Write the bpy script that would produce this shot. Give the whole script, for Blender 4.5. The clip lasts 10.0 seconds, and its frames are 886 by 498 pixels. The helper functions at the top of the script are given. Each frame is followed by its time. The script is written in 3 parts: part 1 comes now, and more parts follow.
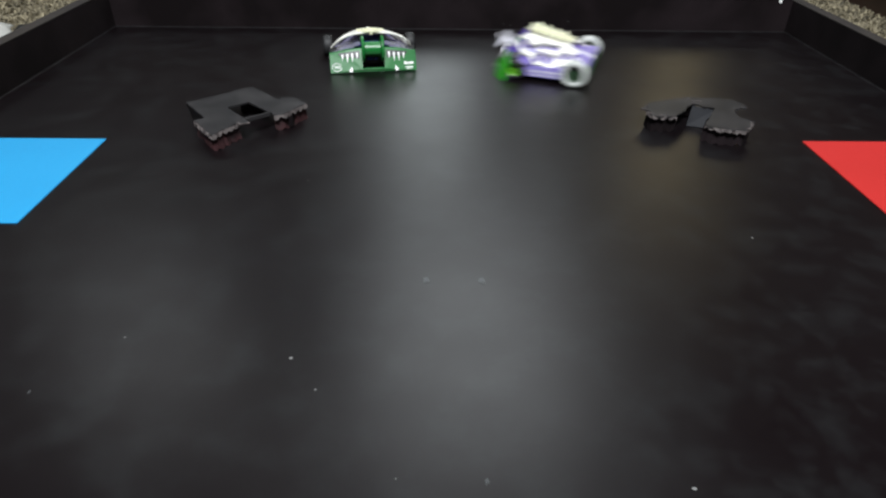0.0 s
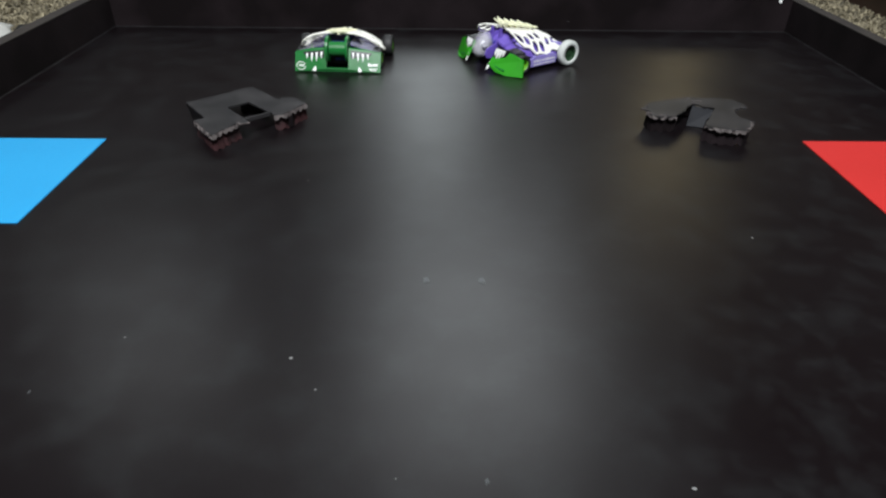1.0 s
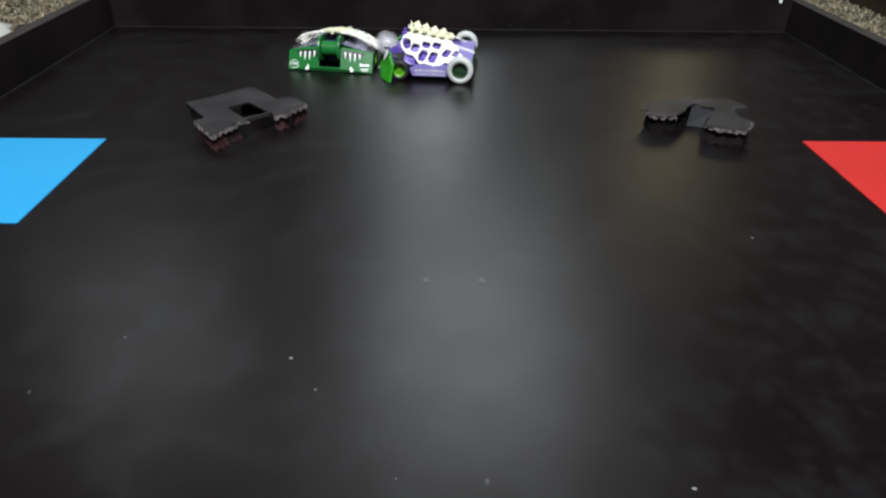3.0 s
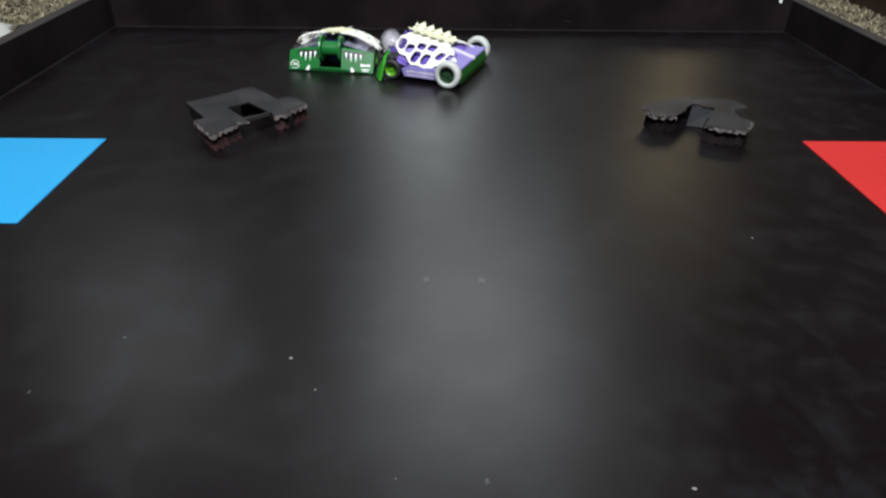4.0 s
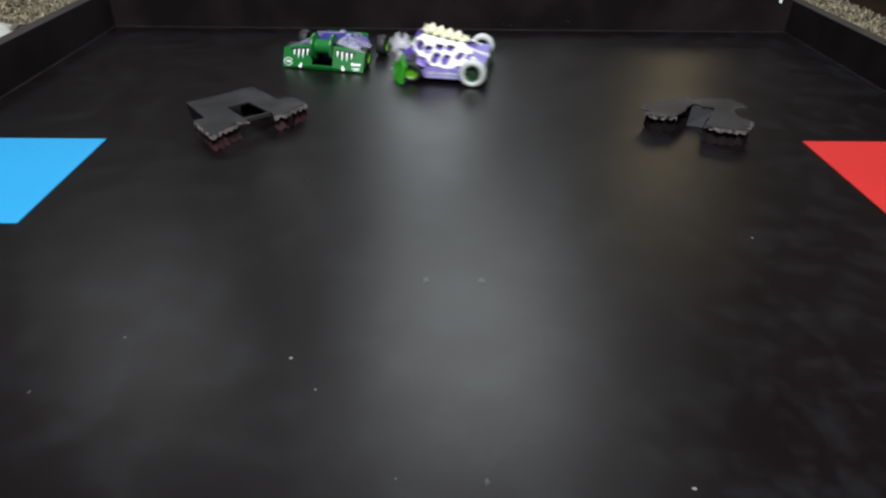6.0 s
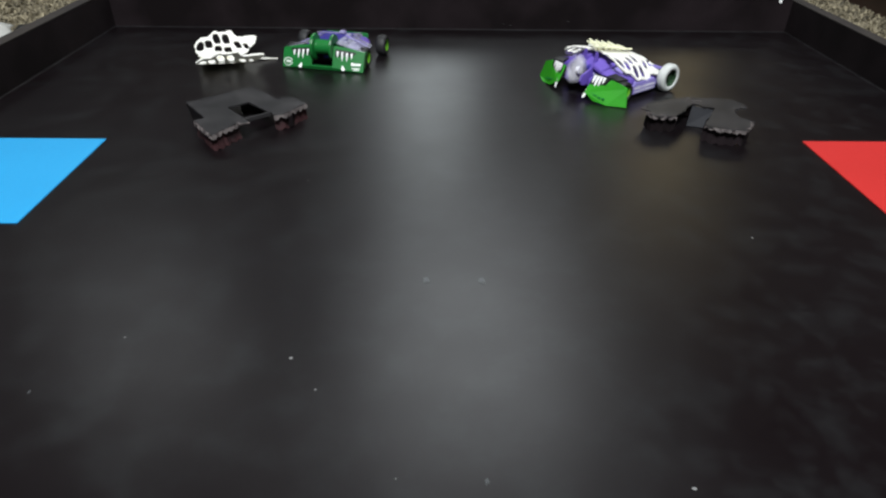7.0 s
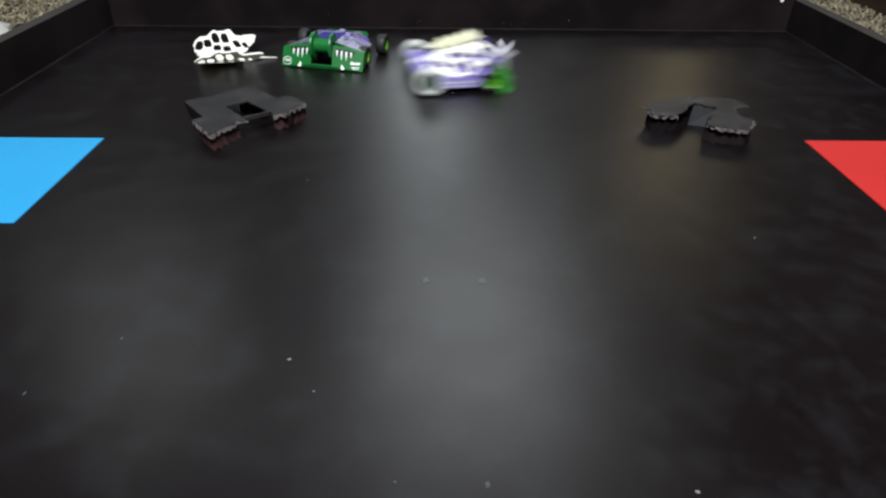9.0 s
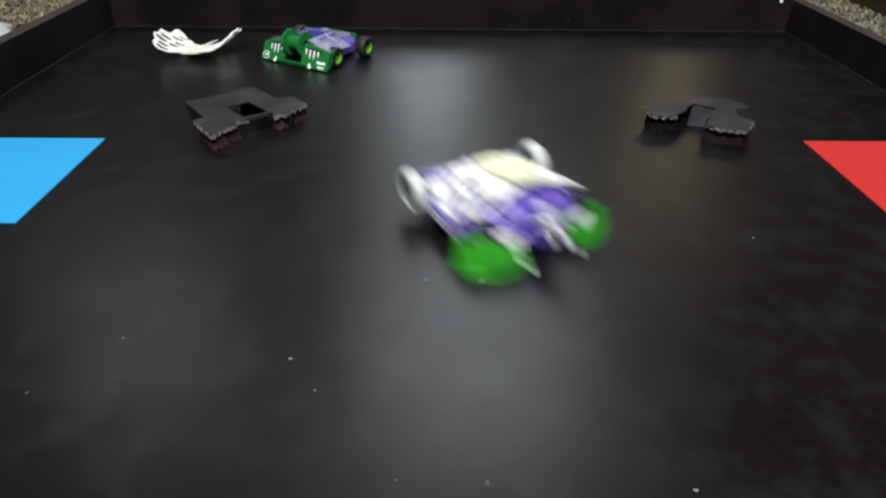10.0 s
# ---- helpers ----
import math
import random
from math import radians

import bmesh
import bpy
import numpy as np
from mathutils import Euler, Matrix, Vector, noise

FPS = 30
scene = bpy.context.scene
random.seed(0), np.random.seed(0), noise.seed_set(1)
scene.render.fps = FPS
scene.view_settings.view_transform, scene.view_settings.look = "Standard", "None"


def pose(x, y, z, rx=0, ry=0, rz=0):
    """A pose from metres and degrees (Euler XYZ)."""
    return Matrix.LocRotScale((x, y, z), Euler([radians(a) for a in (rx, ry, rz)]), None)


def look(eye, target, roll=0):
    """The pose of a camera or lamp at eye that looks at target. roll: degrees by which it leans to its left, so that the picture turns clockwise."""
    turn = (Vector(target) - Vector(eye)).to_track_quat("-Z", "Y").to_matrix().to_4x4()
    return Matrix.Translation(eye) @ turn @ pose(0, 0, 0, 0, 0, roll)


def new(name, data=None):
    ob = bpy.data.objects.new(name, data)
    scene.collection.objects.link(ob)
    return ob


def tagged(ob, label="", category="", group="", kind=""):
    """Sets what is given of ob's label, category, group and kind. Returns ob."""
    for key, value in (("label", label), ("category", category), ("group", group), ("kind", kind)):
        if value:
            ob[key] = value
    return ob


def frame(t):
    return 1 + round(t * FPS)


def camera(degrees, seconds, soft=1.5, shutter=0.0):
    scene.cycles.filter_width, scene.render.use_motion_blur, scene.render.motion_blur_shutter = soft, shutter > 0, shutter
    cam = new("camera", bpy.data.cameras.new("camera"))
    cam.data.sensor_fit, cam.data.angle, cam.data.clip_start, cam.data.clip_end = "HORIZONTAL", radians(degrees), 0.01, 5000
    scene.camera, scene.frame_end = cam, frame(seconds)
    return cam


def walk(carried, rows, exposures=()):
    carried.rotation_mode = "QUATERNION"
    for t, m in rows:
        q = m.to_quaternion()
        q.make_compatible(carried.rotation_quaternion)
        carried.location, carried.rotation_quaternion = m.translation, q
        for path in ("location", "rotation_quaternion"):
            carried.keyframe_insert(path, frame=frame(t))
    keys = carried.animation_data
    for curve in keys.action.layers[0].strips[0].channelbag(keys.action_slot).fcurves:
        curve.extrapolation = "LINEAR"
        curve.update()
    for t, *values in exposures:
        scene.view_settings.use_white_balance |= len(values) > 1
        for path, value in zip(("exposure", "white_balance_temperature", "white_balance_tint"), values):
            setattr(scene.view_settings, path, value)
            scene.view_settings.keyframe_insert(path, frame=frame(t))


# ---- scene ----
# A black toy-robot arena on a carpeted room floor; two toy robot cars fight in it.
SECONDS = 10.0
cam = camera(70, SECONDS, soft=2.3, shutter=0.75)
EYE = Vector((-0.030, 0.0, 0.3071))
TILT, TURN, LEAN = 33.725, -0.892, 0.744


def camera_pose(forward=0.0):
    m = Matrix.Translation(EYE) @ pose(0, 0, 0, 90 - TILT, 0, TURN) @ pose(0, 0, 0, 0, 0, LEAN)
    return m @ Matrix.Translation((0, 0, -forward))


walk(cam, [(0.0, camera_pose()), (8.6, camera_pose()), (9.0, camera_pose(0.0045)), (9.4, camera_pose(0.002)),
           (10.0, camera_pose(0.002))], exposures=[(0.0, 0.0), (10.0, 0.0)])

# ---- light: a closed room with ceiling lamps ----
world = bpy.data.worlds.new("world")
scene.world = world
world.use_nodes = True
world.node_tree.nodes["Background"].inputs[0].default_value = (0.9, 0.95, 1.0, 1)
world.node_tree.nodes["Background"].inputs[1].default_value = 0.02


def lamp(name, eye, target, size_x, size_y, watts, colour):
    data = bpy.data.lights.new(name, "AREA")
    data.shape, data.size, data.size_y, data.energy, data.color = "RECTANGLE", size_x, size_y, watts, colour
    ob = new(name, data)
    ob.matrix_world = look(eye, target)
    return ob


lamp("ceiling_light", (0.0, -0.75, 2.3), (0.0, 0.9, 0.0), 0.9, 0.5, 140, (0.93, 0.97, 1.0))
lamp("ceiling_light", (0.20, 3.05, 2.40), (0.20, 3.05, 0.0), 1.15, 2.0, 30, (0.905, 0.97, 1.0))
lamp("window_light", (-0.08, 4.9, 1.55), (0.0, 0.9, 0.0), 0.62, 1.3, 6.6, (0.88, 0.97, 1.0))
lamp("side_light", (-1.62, 2.68, 2.20), (-0.3, 0.6, 0.0), 0.8, 0.65, 3.8, (0.92, 0.98, 1.0))
lamp("warm_light", (2.4, 4.1, 1.70), (0.3, 0.8, 0.0), 2.0, 0.9, 8.0, (1.0, 0.84, 0.50))


# ---- materials ----
def material(name, colour, rough=0.5, metal=0.0, second=None, grain=60.0, bump=0.08, spots=4.0, **inputs):
    """A surface with two scales of variation: broad patches and fine grain, both in colour, gloss and relief."""
    m = bpy.data.materials.new(name)
    m.use_nodes = True
    nt = m.node_tree
    b = nt.nodes["Principled BSDF"]
    coord = nt.nodes.new("ShaderNodeTexCoord")
    broad = nt.nodes.new("ShaderNodeTexNoise")
    broad.inputs["Scale"].default_value, broad.inputs["Detail"].default_value = spots, 6
    fine = nt.nodes.new("ShaderNodeTexNoise")
    fine.inputs["Scale"].default_value, fine.inputs["Detail"].default_value = grain, 4
    for n in (broad, fine):
        nt.links.new(coord.outputs["Object"], n.inputs["Vector"])
    mix = nt.nodes.new("ShaderNodeMix")
    mix.data_type = "RGBA"
    second = second or tuple(c * 0.8 for c in colour)
    mix.inputs["A"].default_value, mix.inputs["B"].default_value = (*colour, 1), (*second, 1)
    ramp = nt.nodes.new("ShaderNodeMapRange")
    ramp.inputs["From Min"].default_value, ramp.inputs["From Max"].default_value = 0.4, 0.75
    nt.links.new(broad.outputs["Fac"], ramp.inputs["Value"])
    nt.links.new(ramp.outputs["Result"], mix.inputs["Factor"])
    nt.links.new(mix.outputs["Result"], b.inputs["Base Color"])
    gloss = nt.nodes.new("ShaderNodeMapRange")
    gloss.inputs["To Min"].default_value, gloss.inputs["To Max"].default_value = rough * 0.85, min(1, rough * 1.2)
    nt.links.new(fine.outputs["Fac"], gloss.inputs["Value"])
    nt.links.new(gloss.outputs["Result"], b.inputs["Roughness"])
    bp = nt.nodes.new("ShaderNodeBump")
    bp.inputs["Strength"].default_value, bp.inputs["Distance"].default_value = bump, 0.001
    nt.links.new(fine.outputs["Fac"], bp.inputs["Height"])
    nt.links.new(bp.outputs["Normal"], b.inputs["Normal"])
    b.inputs["Metallic"].default_value = metal
    for key, value in inputs.items():
        b.inputs[key.replace("_", " ")].default_value = value
    return m


def floor_paint():
    """Black satin paint with faint scuffs, dust patches and fine scratches."""
    m = material("black_floor_paint", (0.0027, 0.0013, 0.0018), 0.30, second=(0.0042, 0.0029, 0.0035), grain=900, bump=0.02, spots=5)
    nt = m.node_tree
    b = nt.nodes["Principled BSDF"]
    coord = nt.nodes["Texture Coordinate"]
    old = b.inputs["Base Color"].links[0].from_socket
    # worn, dusty scuffs
    n1 = nt.nodes.new("ShaderNodeTexNoise")
    n1.inputs["Scale"].default_value, n1.inputs["Detail"].default_value, n1.inputs["Roughness"].default_value = 26, 9, 0.66
    nt.links.new(coord.outputs["Object"], n1.inputs["Vector"])
    r1 = nt.nodes.new("ShaderNodeMapRange")
    r1.inputs["From Min"].default_value, r1.inputs["From Max"].default_value = 0.47, 0.68
    nt.links.new(n1.outputs["Fac"], r1.inputs["Value"])
    m1 = nt.nodes.new("ShaderNodeMix")
    m1.data_type = "RGBA"
    m1.inputs["B"].default_value = (0.0076, 0.0072, 0.0078, 1)
    nt.links.new(r1.outputs["Result"], m1.inputs["Factor"])
    nt.links.new(old, m1.inputs["A"])
    nt.links.new(m1.outputs["Result"], b.inputs["Base Color"])
    # the sheen varies in broad patches
    n2 = nt.nodes.new("ShaderNodeTexNoise")
    n2.inputs["Scale"].default_value, n2.inputs["Detail"].default_value = 14, 8
    nt.links.new(coord.outputs["Object"], n2.inputs["Vector"])
    r2 = nt.nodes.new("ShaderNodeMapRange")
    r2.inputs["To Min"].default_value, r2.inputs["To Max"].default_value = 0.27, 0.38
    nt.links.new(n2.outputs["Fac"], r2.inputs["Value"])
    nt.links.new(r2.outputs["Result"], b.inputs["Roughness"])
    return m


FLOOR = floor_paint()
WALL = material("black_wall_paint", (0.0030, 0.0013, 0.0017), 0.85, second=(0.0130, 0.0085, 0.0100), grain=400, bump=0.2, spots=9, Specular_IOR_Level=0.15)
RIM = material("worn_dark_rim", (0.022, 0.017, 0.014), 0.8, second=(0.009, 0.006, 0.006), grain=300, bump=0.3, spots=22)
CARPET = material("beige_carpet", (0.17, 0.145, 0.095), 0.95, second=(0.09, 0.075, 0.048), grain=180, bump=0.9, spots=35)


def tufted(m):
    nt = m.node_tree
    b = nt.nodes["Principled BSDF"]
    old = b.inputs["Base Color"].links[0].from_socket
    geo = nt.nodes.new("ShaderNodeNewGeometry")
    mul = nt.nodes.new("ShaderNodeMapRange")
    mul.inputs["To Min"].default_value, mul.inputs["To Max"].default_value = 0.35, 1.5
    nt.links.new(geo.outputs["Random Per Island"], mul.inputs["Value"])
    scale = nt.nodes.new("ShaderNodeVectorMath")
    scale.operation = "SCALE"
    nt.links.new(old, scale.inputs[0])
    nt.links.new(mul.outputs["Result"], scale.inputs["Scale"])
    nt.links.new(scale.outputs["Vector"], b.inputs["Base Color"])


PILE = material("beige_carpet_pile", (0.22, 0.19, 0.125), 0.95, second=(0.13, 0.11, 0.07), grain=180, bump=0.9, spots=35)
tufted(PILE)
PLASTER = material("room_plaster", (0.095, 0.078, 0.072), 0.9, grain=90, spots=2)
DARKWOOD = material("dark_brown_wood", (0.035, 0.018, 0.012), 0.45, grain=80, spots=6)
CLOTH = material("pale_grey_cloth", (0.46, 0.46, 0.43), 0.9, second=(0.36, 0.36, 0.34), grain=400, bump=0.4, spots=12)
BLUE = material("blue_vinyl", (0.018, 0.280, 0.56), 0.5, second=(0.016, 0.26, 0.53), grain=500, bump=0.03, spots=9)
RED = material("red_vinyl", (0.48, 0.022, 0.020), 0.5, second=(0.44, 0.020, 0.017), grain=500, bump=0.03, spots=9)
GREEN = material("green_plastic", (0.008, 0.140, 0.027), 0.32, second=(0.007, 0.120, 0.022), grain=500, spots=40)
LIME = material("bright_green_plastic", (0.022, 0.265, 0.008), 0.55, second=(0.019, 0.225, 0.007), grain=500, spots=40, Specular_IOR_Level=0.35)
HUB = material("lime_hub_plastic", (0.11, 0.34, 0.015), 0.4, second=(0.09, 0.29, 0.012), grain=500, spots=40)
PURPLE = material("purple_plastic", (0.135, 0.085, 0.40), 0.4, second=(0.100, 0.060, 0.33), grain=500, spots=40)
LILAC = material("pale_lilac_plastic", (0.25, 0.21, 0.52), 0.4, second=(0.20, 0.165, 0.44), grain=500, spots=40)
DECK = material("pale_grey_lilac_plastic", (0.30, 0.275, 0.44), 0.35, second=(0.20, 0.175, 0.38), grain=500, spots=45)
NAVY = material("dark_blue_plastic", (0.025, 0.02, 0.20), 0.35, grain=500, spots=40)
BONE = material("bone_white_plastic", (0.91, 0.90, 0.84), 0.5, second=(0.88, 0.87, 0.80), grain=600, spots=50)
CREAM = material("cream_plastic", (0.83, 0.83, 0.60), 0.5, second=(0.78, 0.77, 0.54), grain=600, spots=50)


def translucent(m, share, colour):
    """Thin plastic lets part of the light through."""
    nt = m.node_tree
    out = nt.nodes["Material Output"]
    b = nt.nodes["Principled BSDF"]
    t = nt.nodes.new("ShaderNodeBsdfTranslucent")
    t.inputs["Color"].default_value = (*colour, 1)
    mix = nt.nodes.new("ShaderNodeMixShader")
    mix.inputs["Fac"].default_value = share
    nt.links.new(b.outputs["BSDF"], mix.inputs[1])
    nt.links.new(t.outputs["BSDF"], mix.inputs[2])
    nt.links.new(mix.outputs["Shader"], out.inputs["Surface"])


translucent(BONE, 0.16, (0.84, 0.82, 0.66))
translucent(CREAM, 0.14, (0.78, 0.76, 0.48))
TYRE_WHITE = material("white_rubber", (0.52, 0.54, 0.52), 0.65, second=(0.42, 0.44, 0.42), grain=600, spots=50)
TYRE_BLACK = material("black_rubber", (0.012, 0.012, 0.013), 0.6, grain=600, spots=50)
DARK_HUB = material("dark_grey_green_plastic", (0.014, 0.042, 0.016), 0.5, grain=500, spots=40)
OLIVE = material("dark_olive_green_plastic", (0.010, 0.095, 0.010), 0.45, second=(0.008, 0.075, 0.008), grain=500, spots=40)
BLACK = material("black_plastic", (0.008, 0.008, 0.010), 0.4, grain=500, spots=40)
WHITE = material("white_print", (0.85, 0.86, 0.84), 0.5, grain=800, spots=60)
STEEL = material("pale_lilac_metal", (0.66, 0.65, 0.70), 0.4, metal=0.1, grain=600, spots=50)
SMOKE = material("smoky_clear_plastic", (0.42, 0.42, 0.52), 0.22, grain=500, spots=40, Alpha=0.34)
CARD = material("black_card", (0.010, 0.0095, 0.0105), 0.46, second=(0.027, 0.025, 0.026), grain=500, bump=0.25, spots=38)
SMUDGE = material("grey_smudge", (0.062, 0.066, 0.068), 0.45, second=(0.014, 0.014, 0.015), grain=500, bump=0.05, spots=200)
SLATE = material("dark_slate_card", (0.009, 0.0095, 0.012), 0.62, second=(0.012, 0.0125, 0.015), grain=700, bump=0.1, spots=30, Specular_IOR_Level=0.2)
INK = material("blue_print", (0.03, 0.05, 0.36), 0.5, grain=700, spots=60)
MAROON = material("dark_red_ragged_edge", (0.045, 0.012, 0.014), 0.7, second=(0.014, 0.006, 0.007), grain=500, bump=0.5, spots=60)
TORN = material("torn_pale_edge", (0.095, 0.080, 0.077), 0.8, second=(0.012, 0.008, 0.009), grain=500, bump=0.5, spots=110)
DUST = material("pale_dust", (0.15, 0.15, 0.147), 0.9, grain=800, spots=80)


# ---- mesh helpers ----
def part(name, bm, mat, parent=None, label="", smooth=False):
    me = bpy.data.meshes.new(name)
    bmesh.ops.recalc_face_normals(bm, faces=bm.faces)
    for f in bm.faces:
        f.smooth = smooth
    bm.to_mesh(me)
    bm.free()
    me.materials.append(mat)
    ob = new(name, me)
    if parent:
        ob.parent = parent
    if label:
        tagged(ob, label)
    return ob


def box(lo, hi, bevel=0.0, m=None):
    bm = bmesh.new()
    bmesh.ops.create_cube(bm, size=1)
    lo, hi = Vector(lo), Vector(hi)
    for v in bm.verts:
        v.co = Vector((lo[i] + (v.co[i] + 0.5) * (hi[i] - lo[i]) for i in range(3)))
    if bevel:
        bmesh.ops.bevel(bm, geom=bm.edges[:], offset=bevel, segments=2, affect="EDGES")
    if m:
        bm.transform(m)
    return bm


def prism(outline, a, b, axis="z", bevel=0.0, m=None):
    """An outline of 2D points, drawn out from a to b along an axis."""
    put = {"z": lambda u, v, w: (u, v, w), "y": lambda u, v, w: (u, w, v), "x": lambda u, v, w: (w, u, v)}[axis]
    bm = bmesh.new()
    lo = [bm.verts.new(put(u, v, a)) for u, v in outline]
    hi = [bm.verts.new(put(u, v, b)) for u, v in outline]
    bm.faces.new(lo)
    bm.faces.new(hi[::-1])
    for i in range(len(lo)):
        j = (i + 1) % len(lo)
        bm.faces.new((lo[j], lo[i], hi[i], hi[j]))
    if bevel:
        bmesh.ops.bevel(bm, geom=bm.edges[:], offset=bevel, segments=2, affect="EDGES")
    if m:
        bm.transform(m)
    return bm


def loft(sections, bevel=0.0):
    """A closed solid through rings of equal count of 3D points."""
    bm = bmesh.new()
    rings = [[bm.verts.new(c) for c in s] for s in sections]
    n = len(rings[0])
    for r0, r1 in zip(rings, rings[1:]):
        for i in range(n):
            bm.faces.new((r0[i], r0[(i + 1) % n], r1[(i + 1) % n], r1[i]))
    bm.faces.new(rings[0][::-1])
    bm.faces.new(rings[-1])
    bmesh.ops.recalc_face_normals(bm, faces=bm.faces)
    if bevel:
        bmesh.ops.bevel(bm, geom=bm.edges[:], offset=bevel, segments=2, affect="EDGES")
    return bm


def lathe(profile, steps=32, m=None):
    """A closed profile of (radius, along y) turned round the y axis."""
    bm = bmesh.new()
    rings = []
    for k in range(steps):
        a = 2 * math.pi * k / steps
        rings.append([bm.verts.new((r * math.cos(a), y, r * math.sin(a))) for r, y in profile])
    n = len(profile)
    for k in range(steps):
        r0, r1 = rings[k], rings[(k + 1) % steps]
        for i in range(n):
            bm.faces.new((r0[i], r0[(i + 1) % n], r1[(i + 1) % n], r1[i]))
    if m:
        bm.transform(m)
    return bm


def join(*bms):
    out = bmesh.new()
    for b in bms:
        me = bpy.data.meshes.new("tmp")
        b.to_mesh(me)
        out.from_mesh(me)
        bpy.data.meshes.remove(me)
        b.free()
    return out


def empty(name, label, category, group=""):
    return tagged(new(name), label, category, group)


# ---- the arena and the room ----
HALF, BACK, FRONT, WALL_H, WALL_T = 0.61, 1.182, -0.045, 0.057, 0.020
tagged(part("floor", box((-HALF, FRONT, -0.018), (HALF, BACK, 0.0)), FLOOR), "black satin painted arena floor with faint scuffs", "floor", kind="structure")


def arena_wall(name, lo, hi):
    w = part(name, box(lo, hi, 0.0015), WALL)
    tagged(w, "low black painted board wall of the arena", "arena wall", kind="structure")
    part("rim", box((lo[0], lo[1], hi[2]), (hi[0], hi[1], hi[2] + 0.0012)), RIM, w, "worn brownish top edge")


arena_wall("wall_west", (-HALF - WALL_T, FRONT - WALL_T, -0.018), (-HALF, BACK + WALL_T, WALL_H + 0.001))
arena_wall("wall_east", (HALF, FRONT - WALL_T, -0.018), (HALF + WALL_T, BACK + WALL_T, WALL_H - 0.003))
arena_wall("wall_north", (-HALF, BACK, -0.018), (HALF, BACK + WALL_T, WALL_H))
arena_wall("wall_south", (-HALF, FRONT - WALL_T, -0.018), (HALF, FRONT, WALL_H))

for nm, lo, hi in (("trim_1", (-HALF, BACK - 0.0016, 0.0), (HALF, BACK - 0.0001, 0.0010)), ("trim_2", (-HALF + 0.0001, 0.3, 0.0), (-HALF + 0.0014, BACK - 0.0016, 0.0009)),
                   ("trim_3", (HALF - 0.0014, 0.3, 0.0), (HALF - 0.0001, BACK - 0.0016, 0.0009))):
    tagged(part(nm, box(lo, hi), CARD), "thin line of grey dust along the wall's foot", "dust line", kind="structure")
# screw head in plain white: the tiny highlight at the corner is put into its colour
screw = tagged(part("screw", lathe([(0.0003, -0.0012), (0.0028, -0.0012), (0.0034, 0.0002), (0.0003, 0.0002)], 16), WHITE), "small screw head in the black wall, coloured white as its highlight", "screw")
screw.location = (0.5868, BACK, 0.0535)

tagged(part("ground", box((-3, -3, -0.05), (3, 5.2, -0.019)), CARPET), "beige shaggy carpet around the arena", "carpet", kind="structure")
for nm, lo, hi in (("wall_1", (-3.1, -3.1, -0.05), (-3, 5.3, 2.45)), ("wall_2", (3, -3.1, -0.05), (3.1, 5.3, 2.45)),
                   ("wall_3", (-3, -3.1, -0.05), (3, -3, 2.45)), ("wall_4", (-3, 5.2, -0.05), (3, 5.3, 2.45))):
    tagged(part(nm, box(lo, hi), PLASTER), "plain plastered room wall", "wall", kind="structure")
tagged(part("ceiling", box((-3.1, -3.1, 2.45), (3.1, 5.3, 2.55)), PLASTER), "plain plastered room ceiling", "ceiling", kind="structure")


def carpet_pile():
    """Loose loops of pile on the strips of carpet beside the arena."""
    rng = random.Random(5)
    bm = bmesh.new()
    for x0, x1, y0, y1, n in ((-1.5, -0.635, 0.85, 1.9, 11000), (0.635, 1.0, 0.9, 1.9, 7000)):
        for _ in range(n):
            c = Vector((rng.uniform(x0, x1), rng.uniform(y0, y1), -0.019))
            a, tall, wide = rng.uniform(0, 6.28), rng.uniform(0.003, 0.011), rng.uniform(0.002, 0.0045)
            lean = Vector((math.cos(a), math.sin(a), 0)) * rng.uniform(0.003, 0.010)
            side = Vector((-math.sin(a), math.cos(a), 0)) * wide
            fwd = Vector((math.cos(a), math.sin(a), 0)) * wide
            base = [bm.verts.new(c + d) for d in (side, fwd, -side, -fwd)]
            top = [bm.verts.new(c + d * 0.6 + lean + Vector((0, 0, tall))) for d in (side, fwd, -side, -fwd)]
            bm.faces.new(top)
            for i in range(4):
                bm.faces.new((base[i], base[(i + 1) % 4], top[(i + 1) % 4], top[i]))
    return tagged(part("carpet_pile", bm, PILE), "tufted beige carpet pile", "carpet", kind="stuff")


carpet_pile()


def start_square(name, lo, hi, mat, label):
    return tagged(part(name, box((*lo, 0.0), (*hi, 0.0012), 0.0004), mat), label, "floor marking")


start_square("blue_square", (-HALF + 0.002, 0.4985), (-0.4126, 0.6865), BLUE, "bright blue vinyl square laid flat on the black floor")
start_square("red_square", (0.4058, 0.5005), (HALF - 0.002, 0.6925), RED, "bright red vinyl square laid flat on the black floor")


